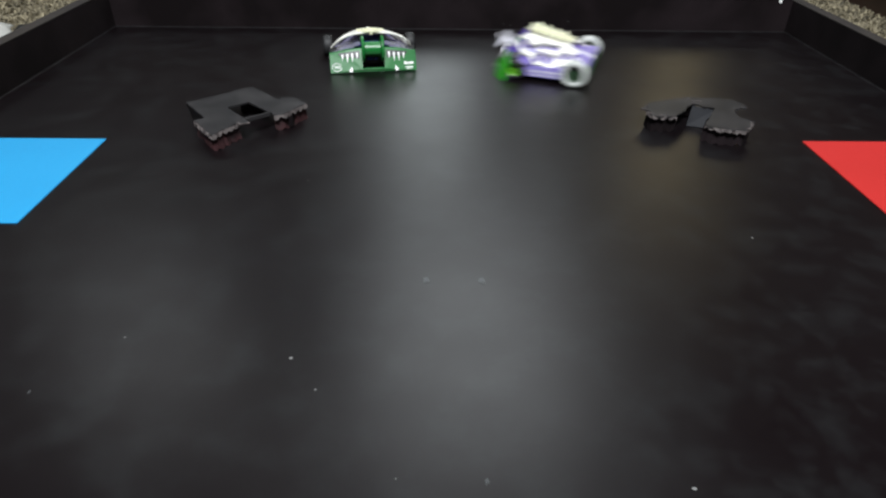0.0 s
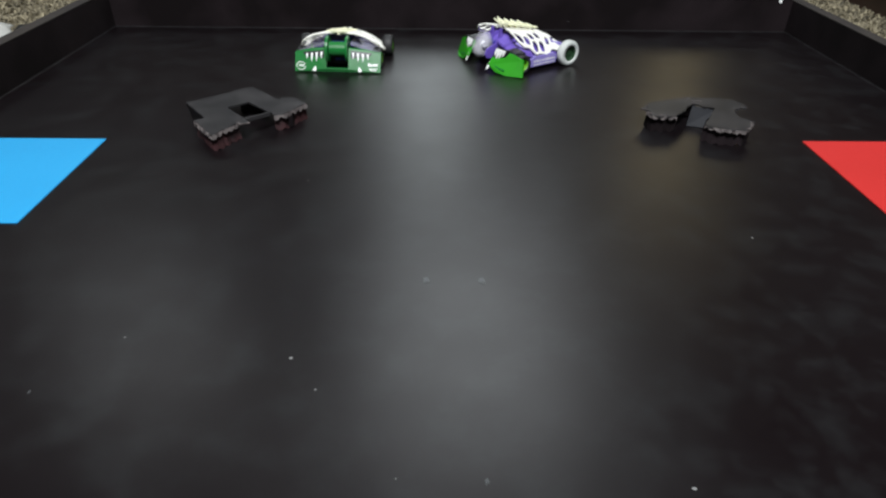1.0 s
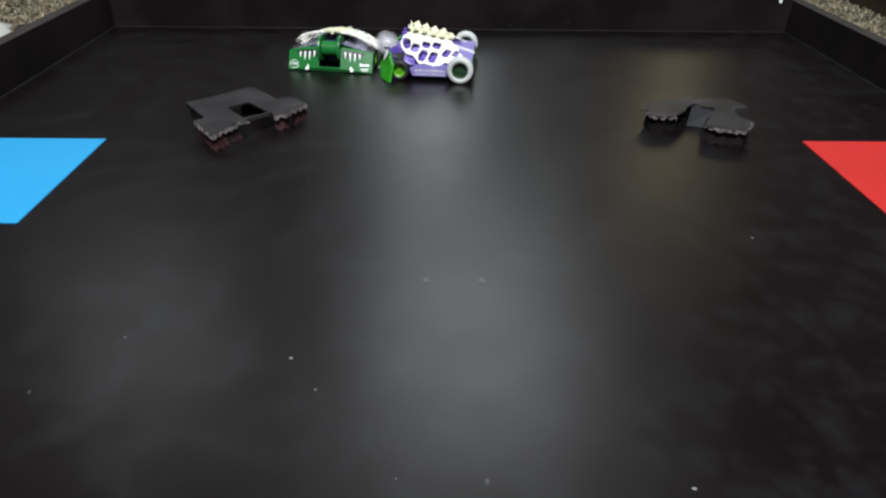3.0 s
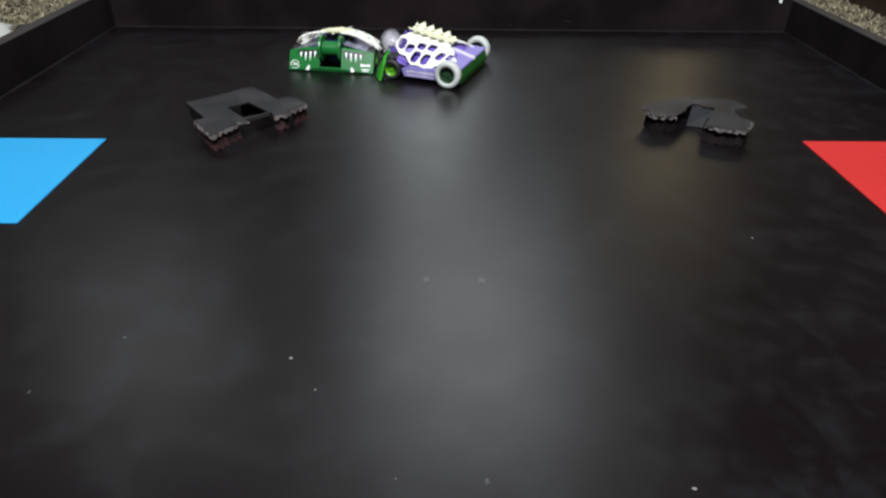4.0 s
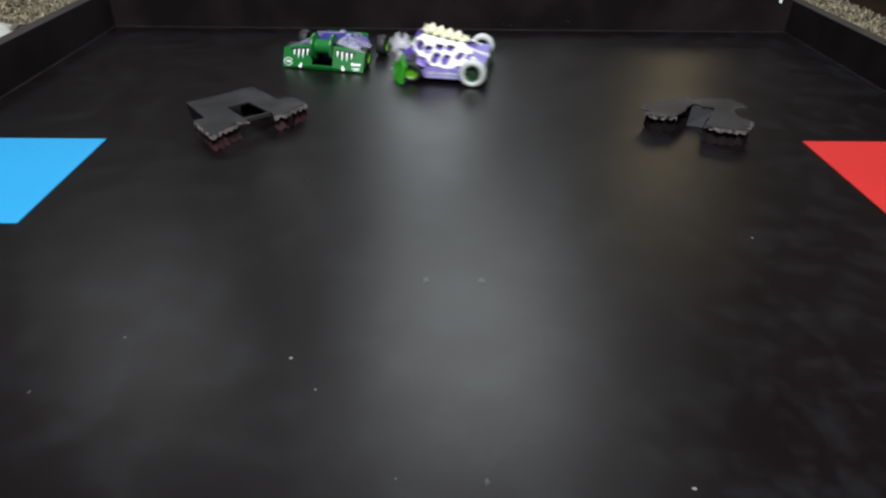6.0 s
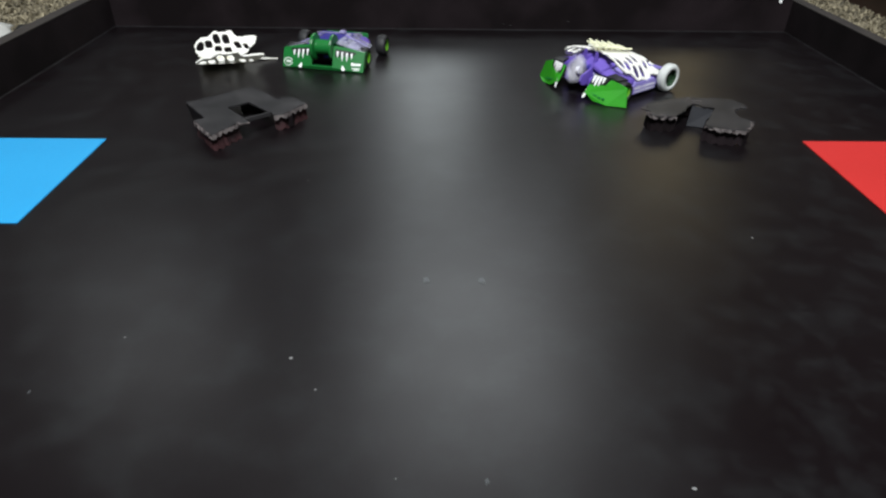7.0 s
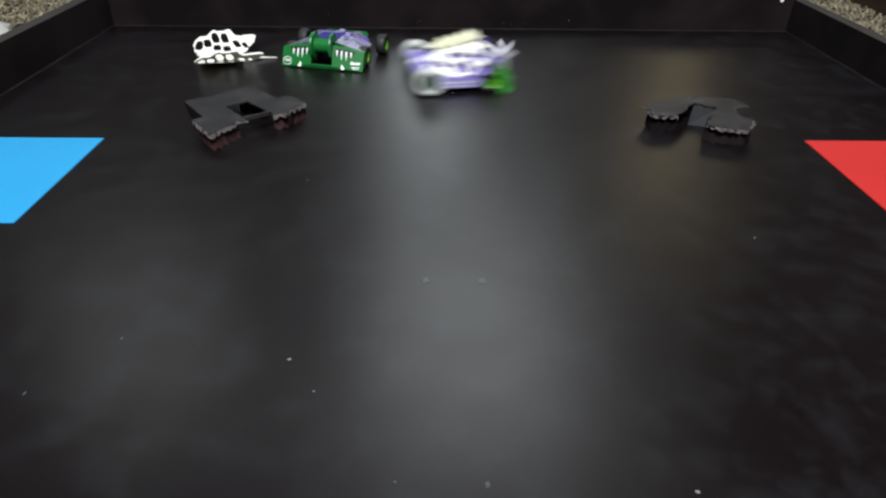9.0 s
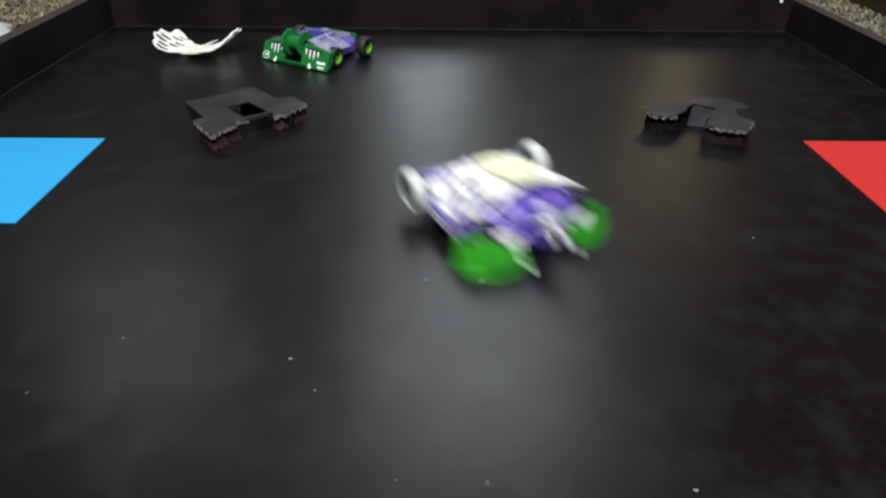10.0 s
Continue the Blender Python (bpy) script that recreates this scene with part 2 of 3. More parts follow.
# ---- ragged black floor pieces ----
def torn_strip(line, seed, low, bite, out, thick=0.0025, step=0.0035):
    """A torn strip hanging from a line of top corners, with uneven teeth at its lower edge."""
    rng = random.Random(seed)
    pts = []
    for a, b in zip(line, line[1:]):
        a, b = Vector(a), Vector(b)
        n = max(2, int((b - a).length / step))
        side = (b - a).cross(Vector((0, 0, 1))).normalized()
        pts += [(a.lerp(b, i / n), side) for i in range(n)]
    pts.append((Vector(line[-1]), side))
    bm = bmesh.new()
    rows = []
    for i, (p, side) in enumerate(pts):
        q = p + side * out * rng.uniform(0.2, 1.0)
        q.z = max(0.0, low + bite * (rng.uniform(0.0, 0.35) if (i * 7 + seed) % 3 else rng.uniform(0.5, 1.0)))
        rows.append([bm.verts.new(c) for c in (p, q, q - side * thick, p - side * thick)])
    for r0, r1 in zip(rows, rows[1:]):
        for k in range(4):
            bm.faces.new((r0[k], r0[(k + 1) % 4], r1[(k + 1) % 4], r1[k]))
    bm.faces.new(rows[0])
    bm.faces.new(rows[-1][::-1])
    return bm


def frayed(outline, seed, depth, step=0.004):
    """An outline with small uneven bites along its sides."""
    rng = random.Random(seed)
    pts = []
    for (x0, y0), (x1, y1) in zip(outline, outline[1:] + outline[:1]):
        n = max(1, int(math.hypot(x1 - x0, y1 - y0) / step))
        for i in range(n):
            j = depth if i else 0.0
            pts.append((x0 + (x1 - x0) * i / n + rng.uniform(-j, j), y0 + (y1 - y0) * i / n + rng.uniform(-j, j)))
    return pts


BLOCK_TOP = 0.021


def block(where, label, plate, fray, seed, flaps, legs, foot, hang):
    """A low black notched plate on dark legs, with torn flaps hanging at its front tabs."""
    ob = empty("ragged_block", label, "arena obstacle", "ragged black blocks in the arena")
    ob.location = where
    part("plate", prism(frayed(plate, seed, fray) if fray else plate, BLOCK_TOP - 0.002, BLOCK_TOP, bevel=0.0004), CARD, ob)
    for k, line in enumerate(flaps):
        top = [(x, y, BLOCK_TOP - 0.0006) for x, y in line]
        part("torn_edge", torn_strip(top, seed + k, BLOCK_TOP - hang, hang * 0.85, 0.0030, 0.0025, 0.0028), TORN, ob, "pale frayed edge")
        part("foot", torn_strip([(x * 0.975, y + 0.004, BLOCK_TOP - 0.002) for x, y in line], seed + 20 + k, -0.003, 0.0065, 0.0025), foot, ob, "dark torn foot")
    for lo, hi in legs:
        part("leg", box((*lo, 0.0), (*hi, BLOCK_TOP - 0.0022), 0.002), WALL, ob)
    return ob


west_block = block((-0.2645, 0.7355, 0), "black notched block with a cross bar on torn dark red feet",
                   [(-0.0736, 0.0163), (-0.0057, 0.0756), (0.0358, 0.0296), (0.0470, 0.0370), (0.0560, 0.0365), (0.0746, 0.0161), (0.0539, -0.0200), (0.0436, -0.0243),
                    (0.0395, -0.0155), (0.0359, -0.0144), (0.0030, 0.0198), (-0.0185, 0.0004), (0.0131, -0.0353), (0.0205, -0.0475), (0.0100, -0.0532),
                    (0.0065, -0.0478), (-0.0124, -0.0827), (-0.0454, -0.0403), (-0.0345, -0.0333)], 0.0, 3,
                   [((-0.0454, -0.0403), (-0.0124, -0.0827), (0.0065, -0.0478)), ((0.0436, -0.0243), (0.0539, -0.0200), (0.0746, 0.0161))],
                   [((-0.030, -0.055), (0.000, -0.030)), ((0.040, -0.012), (0.062, 0.016)), ((-0.058, 0.004), (-0.020, 0.016)), ((-0.012, 0.030), (0.016, 0.052))], MAROON, 0.0062)
part("cross_bar", loft([[(0.0131, -0.0353, BLOCK_TOP - 0.004), (0.0131, -0.0353, BLOCK_TOP + 0.0003), (0.0105, -0.0325, BLOCK_TOP + 0.0003), (0.0105, -0.0325, BLOCK_TOP - 0.004)],
                        [(0.0375, -0.0165, BLOCK_TOP - 0.004), (0.0375, -0.0165, BLOCK_TOP + 0.0003), (0.0349, -0.0137, BLOCK_TOP + 0.0003), (0.0349, -0.0137, BLOCK_TOP - 0.004)]], 0.0003), CARD, west_block, "thin cross bar over the slot")
part("torn_tab", prism([(0.0065, -0.0478), (0.0105, -0.0545), (0.0215, -0.0490), (0.0195, -0.0455), (0.0188, -0.0482), (0.0110, -0.0515), (0.0092, -0.0470)], BLOCK_TOP + 0.0002, BLOCK_TOP + 0.0012), TORN, west_block, "pale torn tab")
part("side_fold", loft([[(-0.0736, 0.0163, BLOCK_TOP - 0.002), (-0.0345, -0.0333, BLOCK_TOP - 0.002), (-0.0335, -0.0325, BLOCK_TOP - 0.002), (-0.0725, 0.0170, BLOCK_TOP - 0.002)],
                        [(-0.0700, 0.0175, 0.0), (-0.0325, -0.0310, 0.0), (-0.0315, -0.0300, 0.0), (-0.0690, 0.0185, 0.0)]]), BLACK, west_block, "folded black side")

east_block = block((0.292, 0.732, 0), "black notched block with frayed pale edges on the floor",
                   [(-0.0680, 0.0114), (-0.0610, 0.0190), (-0.0520, 0.0309), (-0.0300, 0.0400), (0.0000, 0.0500), (0.0310, 0.0493), (0.0577, 0.0431), (0.0664, 0.0172),
                    (0.0455, 0.0080), (0.0433, -0.0169), (0.0560, -0.0300), (0.0339, -0.0566), (0.0075, -0.0516), (-0.0072, -0.0408), (0.0249, 0.0132), (0.0009, 0.0287),
                    (-0.0322, -0.0154), (-0.0610, -0.0129), (-0.0590, 0.0000)], 0.0024, 31,
                   [((-0.0640, 0.0020), (-0.0610, -0.0129), (-0.0322, -0.0154)), ((-0.0072, -0.0408), (0.0075, -0.0516), (0.0339, -0.0566), (0.0540, -0.0310))],
                   [((-0.052, -0.008), (-0.028, 0.020)), ((0.004, -0.040), (0.034, -0.012)), ((-0.020, 0.034), (0.010, 0.046)), ((0.028, 0.020), (0.048, 0.040))], WALL, 0.0048)
part("ramp", loft([[(0.0015, 0.0275, BLOCK_TOP - 0.0035), (0.0243, 0.0125, BLOCK_TOP - 0.0035), (0.0243, 0.0125, BLOCK_TOP - 0.0025), (0.0015, 0.0275, BLOCK_TOP - 0.0025)],
                   [(-0.0101, 0.0055, 0.0004), (0.0117, -0.0030, 0.0004), (0.0117, -0.0030, 0.0014), (-0.0101, 0.0055, 0.0014)]]), SLATE, east_block, "dark slate ramp in the slot")
rng = random.Random(12)
for k in range(9):
    x, y = ((-0.066, 0.008), (-0.060, 0.016), (-0.062, -0.006), (-0.050, -0.012), (0.0000, 0.044), (0.012, 0.036), (0.050, -0.034), (0.040, -0.052), (0.004, 0.034))[k]
    a, r = rng.uniform(0, 6.28), rng.uniform(0.002, 0.0045)
    part("frayed_shred", prism([(r * math.cos(a), r * math.sin(a)), (r * 0.8 * math.cos(a + 2.2), r * 0.8 * math.sin(a + 2.2)), (r * 0.5 * math.cos(a + 4.0), r * 0.5 * math.sin(a + 4.0))],
                               BLOCK_TOP - 0.0004, BLOCK_TOP + 0.0010, "z", 0, pose(x, y, 0)), TORN, east_block, "pale curled shred")


# ---- parts shared by the two cars ----
def wheel(parent, x, y, radius, width, tyre, hub, spokes=5):
    """A chunky tyre with a recessed coloured hub; turns round its own y axis."""
    w = width / 2
    r = radius
    prof = [(r * 0.60, -w), (r * 0.90, -w), (r, -w * 0.55), (r, w * 0.55), (r * 0.90, w), (r * 0.60, w)]
    ob = part("wheel", lathe(prof, 36), tyre, parent, smooth=True)
    ob.location = (x, y, r)
    rim = [(r * 0.50, -w * 0.7), (r * 0.61, -w * 0.9), (r * 0.61, w * 0.9), (r * 0.50, w * 0.7)]
    disc = [(0.0005, -w * 0.12), (r * 0.55, -w * 0.12), (r * 0.55, w * 0.12), (0.0005, w * 0.12)]
    bits = [lathe(rim, 28), lathe(disc, 28), lathe([(0.0005, -w * 0.7), (r * 0.16, -w * 0.4), (r * 0.16, w * 0.4), (0.0005, w * 0.4)], 14)]
    for k in range(spokes):
        bits.append(box((r * 0.1, -w * 0.3, -r * 0.07), (r * 0.56, w * 0.3, r * 0.07), 0, Matrix.Rotation(2 * math.pi * k / spokes, 4, "Y")))
    part("hub", join(*bits), hub, ob)
    return ob


def shell_height(x, y):
    """Height of the rib shell above the ground at a place on its car."""
    a = abs(y)
    fore = min(1.0, max(0.0, (x + 0.055) / 0.10))
    return 0.0490 + (0.165 if x > 0 else 0.16) * x - (0.031 - 0.006 * fore) * (a / 0.063) ** (1.8 + 2.0 * fore)


def cell_mesh(inside, height, x0, nx, ny, step, thick):
    """A thin curved sheet of small cells, kept where inside(x, y) holds, with its rims smoothed."""
    bm = bmesh.new()
    grid = {}
    for i in range(nx):
        for j in range(ny):
            x, y = x0 + (i + 0.5) * step, (j + 0.5 - ny / 2) * step
            if inside(x, y):
                vs = []
                for di, dj in ((0, 0), (1, 0), (1, 1), (0, 1)):
                    key = (i + di, j + dj)
                    if key not in grid:
                        vx, vy = x0 + key[0] * step, (key[1] - ny / 2) * step
                        grid[key] = bm.verts.new((vx, vy, height(vx, vy)))
                    vs.append(grid[key])
                bm.faces.new(vs)
    edge = [v for v in bm.verts if v.is_boundary]
    for _ in range(3):
        bmesh.ops.smooth_vert(bm, verts=edge, factor=0.5, use_axis_x=True, use_axis_y=True, use_axis_z=True)
    bmesh.ops.recalc_face_normals(bm, faces=bm.faces)
    bmesh.ops.solidify(bm, geom=bm.faces[:], thickness=thick)
    return bm


# slots of one side of the rib shell: top x, top y, low x, low y, half width
SLOTS = ((0.0363, 0.0328, 0.0351, 0.0512, 0.0052), (0.0213, 0.0395, 0.0243, 0.0530, 0.0052), (0.0084, 0.0462, 0.0137, 0.0602, 0.0050),
         (-0.0056, 0.0456, -0.0008, 0.0588, 0.0050), (0.0077, 0.0295, 0.0087, 0.0430, 0.0052), (-0.0078, 0.0250, -0.0058, 0.0402, 0.0054),
         (-0.0256, 0.0345, -0.0185, 0.0485, 0.0044), (-0.0380, 0.0322, -0.0320, 0.0435, 0.0034))
HEM = ((-0.053, 0.052), (-0.046, 0.0555), (-0.036, 0.0555), (-0.029, 0.0545), (-0.021, 0.0550), (-0.010, 0.0640), (0.003, 0.0620), (0.0165, 0.0637),
       (0.025, 0.0580), (0.036, 0.0572), (0.0425, 0.0525), (0.047, 0.047))


def rib_shell(name, parent):
    """An arched shell of bone-like ribs: four pairs of slanted slots a side, a stepped hem and two lobes behind."""
    hem_x, hem_y = zip(*HEM)

    def inside(x, y):
        a = abs(y)
        rear = max(-0.052, -0.018 - 0.72 * a) + 0.0012 * math.sin(a * 420)
        front = 0.0350 + 0.0105 * min(1.0, a / 0.034) - 0.0025 * abs(math.sin(a * 210))
        if x < rear or x > front or a > np.interp(x, hem_x, hem_y):
            return False
        for x0, a0, x1, a1, half in SLOTS:
            u = (a - a0) / (a1 - a0)
            if -0.08 < u < 1.08:
                q = abs(x - (x0 + (x1 - x0) * u)) / half
                if q ** 3 + abs(2 * u - 1) ** 4 < 1:
                    return False
        return True

    return part(name, cell_mesh(inside, shell_height, -0.0525, 84, 108, 0.0012, 0.0030), BONE, parent, "bone-white ribbed shell with slots", smooth=True)


def spine(parent, lift=1.0, scale=1.0):
    """A cream plate of jagged vertebrae along the top, whose rib tips flare upwards."""
    def inside(x, y):
        k = (x + 0.0447) / 0.0131
        tooth = max(0.0, 1 - abs((k % 1) - 0.45) * 2.3)
        half = (0.0125 + 0.0105 * tooth) * min(1.0, 0.40 + (x + 0.030) / 0.022)
        if abs(y) > half:
            return False
        j = abs((k % 1) - 0.93) if k % 1 > 0.4 else abs((k % 1) + 0.07)
        return not (j < 0.20 and 0.0030 < abs(y) < 0.0105)

    def height(x, y):
        flare = (0.0040 + 0.07 * max(0.0, x)) * (abs(y) / 0.020) ** 1.5
        ridge = 0.0022 + 0.03 * (x + 0.03)
        return shell_height(x, 0) + ridge * (0.35 + 0.65 * lift) + flare * lift

    bits = [cell_mesh(inside, height, -0.030, 54, 40, 0.00125, 0.0022)]
    for k in range(5):
        x = -0.020 + k * 0.0131
        z = height(x, 0)
        bits.append(prism([(x - 0.005, z - 0.005), (x + 0.005, z - 0.005), (x + 0.004, z + 0.0006), (x + 0.001, z + 0.0020), (x - 0.004, z + 0.0004)], -0.0020, 0.0020, "y", 0.0004))
    ob = part("spine", join(*bits), CREAM, parent, "cream vertebrae along the top")
    for v in ob.data.vertices:
        v.co.x, v.co.y = v.co.x * scale, v.co.y * scale
    return ob


# ---- purple car ----
def shovel(parent, side):
    """A green angled plough blade with painted teeth and a tusk at its inner end."""
    t = 0.0035
    front = [(0.080, 0.026, 0.011), (0.0775, 0.040, 0.002), (0.073, 0.060, 0.0008), (0.058, 0.081, 0.0008),
             (0.0535, 0.075, 0.024), (0.060, 0.058, 0.030), (0.066, 0.028, 0.031)]
    front = [(x, side * y, z) for x, y, z in front]
    back = [(x - t, y - side * t * 0.4, z) for x, y, z in front]
    bm = loft([front, back], 0.0006)
    blade = part("shovel", bm, LIME, parent, "bright green plough blade")
    # dark top strip and teeth on the inner half
    def on(u, v, lift):
        a = Vector((0.081, 0.024, 0.0008)).lerp(Vector((0.073, 0.060, 0.0008)), u)
        b = Vector((0.066, 0.028, 0.031)).lerp(Vector((0.060, 0.058, 0.030)), u)
        n = Vector((0.80, 0.18, 0.55)).normalized()
        p = a.lerp(b, v) + n * lift
        return (p.x, side * p.y, p.z)
    strip = [on(0.0, 1.10, 0.0017), on(0.85, 1.10, 0.0017), on(0.70, 0.78, 0.0017), on(0.0, 0.62, 0.0017)]
    part("gum_strip", loft([strip, [(x - 0.001, y, z) for x, y, z in strip]]), BLACK, blade, "black painted strip")
    for k in range(4):
        u = 0.09 + 0.150 * k
        v0, v1 = 1.04, (0.70, 0.60, 0.64, 0.76)[k]
        ring = [on(u - 0.062, v0, 0.0026), on(u + 0.062, v0, 0.0026), on(u + 0.050, v1 + 0.14, 0.0026), on(u + 0.01, v1, 0.0026), on(u - 0.040, v1 + 0.14, 0.0026)]
        part("tooth", loft([ring, [(x - 0.0008, y, z - 0.0002) for x, y, z in ring]]), WHITE, blade, "white painted tooth")
    for k, (u, v, w) in enumerate(((0.22, 0.36, 0.10), (0.36, 0.31, 0.16), (0.58, 0.26, 0.12), (0.76, 0.24, 0.10))):
        ring = [on(u, v, 0.0022), on(u + w, v - 0.03, 0.0022), on(u + w, v - 0.07, 0.0022), on(u, v - 0.04, 0.0022)]
        part("print_mark", loft([ring, [(x - 0.0020, y, z) for x, y, z in ring]]), GREEN, blade, "dark unreadable print")
    for k, (u, v) in enumerate(((0.02, 0.30), (0.0, 0.12))):
        ring = [on(u - 0.02, v + 0.12, 0.0028), on(u + 0.09, v + 0.12, 0.0028), on(u + 0.08, v - 0.03, 0.0028), on(u, v - 0.08, 0.0028)]
        part("tusk", loft([ring, [(x - 0.0012, y, z) for x, y, z in ring]]), WHITE, blade, "white painted tusk")
    part("blade_arm", box((0.028, side * 0.044 - 0.004, 0.010), (0.060, side * 0.044 + 0.004, 0.016), 0.001), BLACK, blade)
    return blade


def purple_car():
    car = empty("toy_robot_car", "purple toy robot car with bone shell and green shovels", "toy car", "fighting toy cars")
    # lower tub
    tub = [(-0.050, -0.052, 0.006), (-0.050, 0.052, 0.006), (-0.050, 0.048, 0.024), (-0.050, -0.048, 0.024)]
    mid = [(0.000, -0.058, 0.006), (0.000, 0.058, 0.006), (0.000, 0.055, 0.026), (0.000, -0.055, 0.026)]
    fore = [(0.050, -0.040, 0.006), (0.050, 0.040, 0.006), (0.050, 0.036, 0.026), (0.050, -0.036, 0.026)]
    part("chassis", loft([tub, mid, fore], 0.0015), PURPLE, car)
    # rounded upper body below the shell
    rings = []
    for x, w, z in ((-0.056, 0.050, 0.022), (-0.038, 0.050, 0.027), (-0.010, 0.050, 0.038), (0.020, 0.046, 0.045), (0.038, 0.034, 0.041), (0.050, 0.020, 0.032)):
        rings.append([(x, -w, 0.018), (x, w, 0.018), (x, w * 0.92, 0.018 + (z - 0.018) * 0.45), (x, w * 0.42, z), (x, -w * 0.42, z), (x, -w * 0.92, 0.018 + (z - 0.018) * 0.45)])
    part("upper_body", loft(rings, 0.0015), PURPLE, car)
    for s in (-1, 1):
        skirt = part("side_skirt", prism([(-0.024, 0.006), (0.026, 0.006), (0.030, 0.017), (0.020, 0.022), (-0.020, 0.022), (-0.026, 0.016)], s * 0.054, s * 0.063, "y", 0.001), LILAC, car, "pale lilac side panel")
        rng = random.Random(7)
        for z0, tall in ((0.0085, 0.0028), (0.0130, 0.0042)):
            x = -0.021
            while x < 0.019:
                w = rng.uniform(0.0016, 0.0040)
                part("print_mark", box((x, s * 0.0632 - 0.0003, z0), (x + w, s * 0.0632 + 0.0003, z0 + tall * rng.uniform(0.6, 1.0))), STEEL, skirt, "pale unreadable print")
                x += w + rng.uniform(0.0010, 0.0022)
        # front fender and brow
        fen = [[(0.022, s * 0.036, 0.022), (0.022, s * 0.062, 0.020), (0.022, s * 0.060, 0.027), (0.022, s * 0.036, 0.036)],
               [(0.038, s * 0.032, 0.024), (0.038, s * 0.062, 0.025), (0.038, s * 0.058, 0.031), (0.038, s * 0.032, 0.038)],
               [(0.050, s * 0.024, 0.022), (0.050, s * 0.044, 0.024), (0.050, s * 0.042, 0.028), (0.050, s * 0.024, 0.032)]]
        part("fender", loft(fen, 0.001), PURPLE, car)
        part("brow", loft([[(0.024, s * 0.008, 0.044), (0.024, s * 0.034, 0.040), (0.024, s * 0.034, 0.045), (0.024, s * 0.008, 0.050)],
                           [(0.052, s * 0.010, 0.034), (0.052, s * 0.026, 0.030), (0.052, s * 0.026, 0.034), (0.052, s * 0.010, 0.040)]], 0.001), PURPLE, car)
        part("weapon_fork", prism([(0.040, 0.012), (0.070, 0.014), (0.074, 0.020), (0.071, 0.028), (0.054, 0.034), (0.0485, 0.042), (0.0470, 0.0555), (0.0430, 0.0550), (0.0420, 0.042)], s * 0.0085, s * 0.0115, "y", 0.0006), PURPLE, car)
        part("jaw", loft([[(0.040, s * 0.013, 0.012), (0.040, s * 0.034, 0.010), (0.040, s * 0.034, 0.022), (0.040, s * 0.013, 0.028)],
                          [(0.060, s * 0.013, 0.010), (0.060, s * 0.024, 0.009), (0.060, s * 0.024, 0.017), (0.060, s * 0.013, 0.022)]], 0.001), PURPLE, car)
        part("eye_socket", prism([(0.012 + 0.0045 * math.cos(k * 1.047), 0.0045 * math.sin(k * 1.047)) for k in range(6)], 0.0, 0.0016, "z", 0.0004,
                                 pose(0.046, s * 0.005, 0.0375, 0, 32, 0) @ pose(-0.006, 0, 0)), NAVY, car, "dark eye-shaped inset")
        part("cheek_ridge", loft([[(0.018, s * 0.036, 0.036), (0.018, s * 0.050, 0.030), (0.018, s * 0.050, 0.034), (0.018, s * 0.036, 0.041)],
                                  [(0.040, s * 0.034, 0.034), (0.040, s * 0.044, 0.029), (0.040, s * 0.044, 0.033), (0.040, s * 0.034, 0.038)]], 0.0008), LILAC, car)
        part("fender_cap", loft([[(0.038, s * 0.042, 0.0325), (0.038, s * 0.064, 0.0285), (0.038, s * 0.064, 0.0300), (0.038, s * 0.042, 0.0340)],
                                 [(0.057, s * 0.040, 0.0305), (0.055, s * 0.058, 0.0285), (0.055, s * 0.058, 0.0300), (0.057, s * 0.040, 0.0320)]], 0.0006), BLACK, car, "black fender cap")
        shovel(car, s)
    # rear deck, bumper and tail
    part("rear_panel", loft([[(-0.020, -0.030, 0.036), (-0.020, 0.030, 0.036), (-0.020, 0.030, 0.031), (-0.020, -0.030, 0.031)],
                             [(-0.059, -0.058, 0.0255), (-0.059, 0.058, 0.0255), (-0.059, 0.058, 0.0220), (-0.059, -0.058, 0.0220)]], 0.0008), LILAC, car, "pale lilac sloping rear deck")
    part("rear_bumper", loft([[(-0.0590, -0.057, 0.0225), (-0.0590, 0.057, 0.0225), (-0.044, 0.057, 0.0225), (-0.044, -0.057, 0.0225)],
                              [(-0.0615, -0.056, 0.012), (-0.0615, 0.056, 0.012), (-0.044, 0.056, 0.012), (-0.044, -0.056, 0.012)],
                              [(-0.0595, -0.054, 0.0015), (-0.0595, 0.054, 0.0015), (-0.044, 0.054, 0.0015), (-0.044, -0.054, 0.0015)]], 0.001), OLIVE, car, "dark green rear bumper")
    part("deck_ridge", loft([[(-0.014, -0.0034, 0.0370), (-0.014, 0.0034, 0.0370), (-0.014, 0.0026, 0.0420), (-0.014, -0.0026, 0.0420)],
                             [(-0.040, -0.0038, 0.0290), (-0.040, 0.0038, 0.0290), (-0.040, 0.0030, 0.0325), (-0.040, -0.0030, 0.0325)],
                             [(-0.0605, -0.0044, 0.0230), (-0.0605, 0.0044, 0.0230), (-0.0605, 0.0036, 0.0270), (-0.0605, -0.0036, 0.0270)]], 0.0006), STEEL, car, "pale ridge down the rear deck")
    for s in (-1, 1):
        part("deck_notch", loft([[(-0.026, s * 0.010, 0.0335), (-0.026, s * 0.026, 0.0335), (-0.026, s * 0.026, 0.0352), (-0.026, s * 0.010, 0.0352)],
                                 [(-0.040, s * 0.014, 0.0295), (-0.040, s * 0.024, 0.0295), (-0.040, s * 0.024, 0.0312), (-0.040, s * 0.014, 0.0312)]], 0.0004), PURPLE, car, "darker purple inset")
    rib_shell("rib_shell", car)
    spine(car)
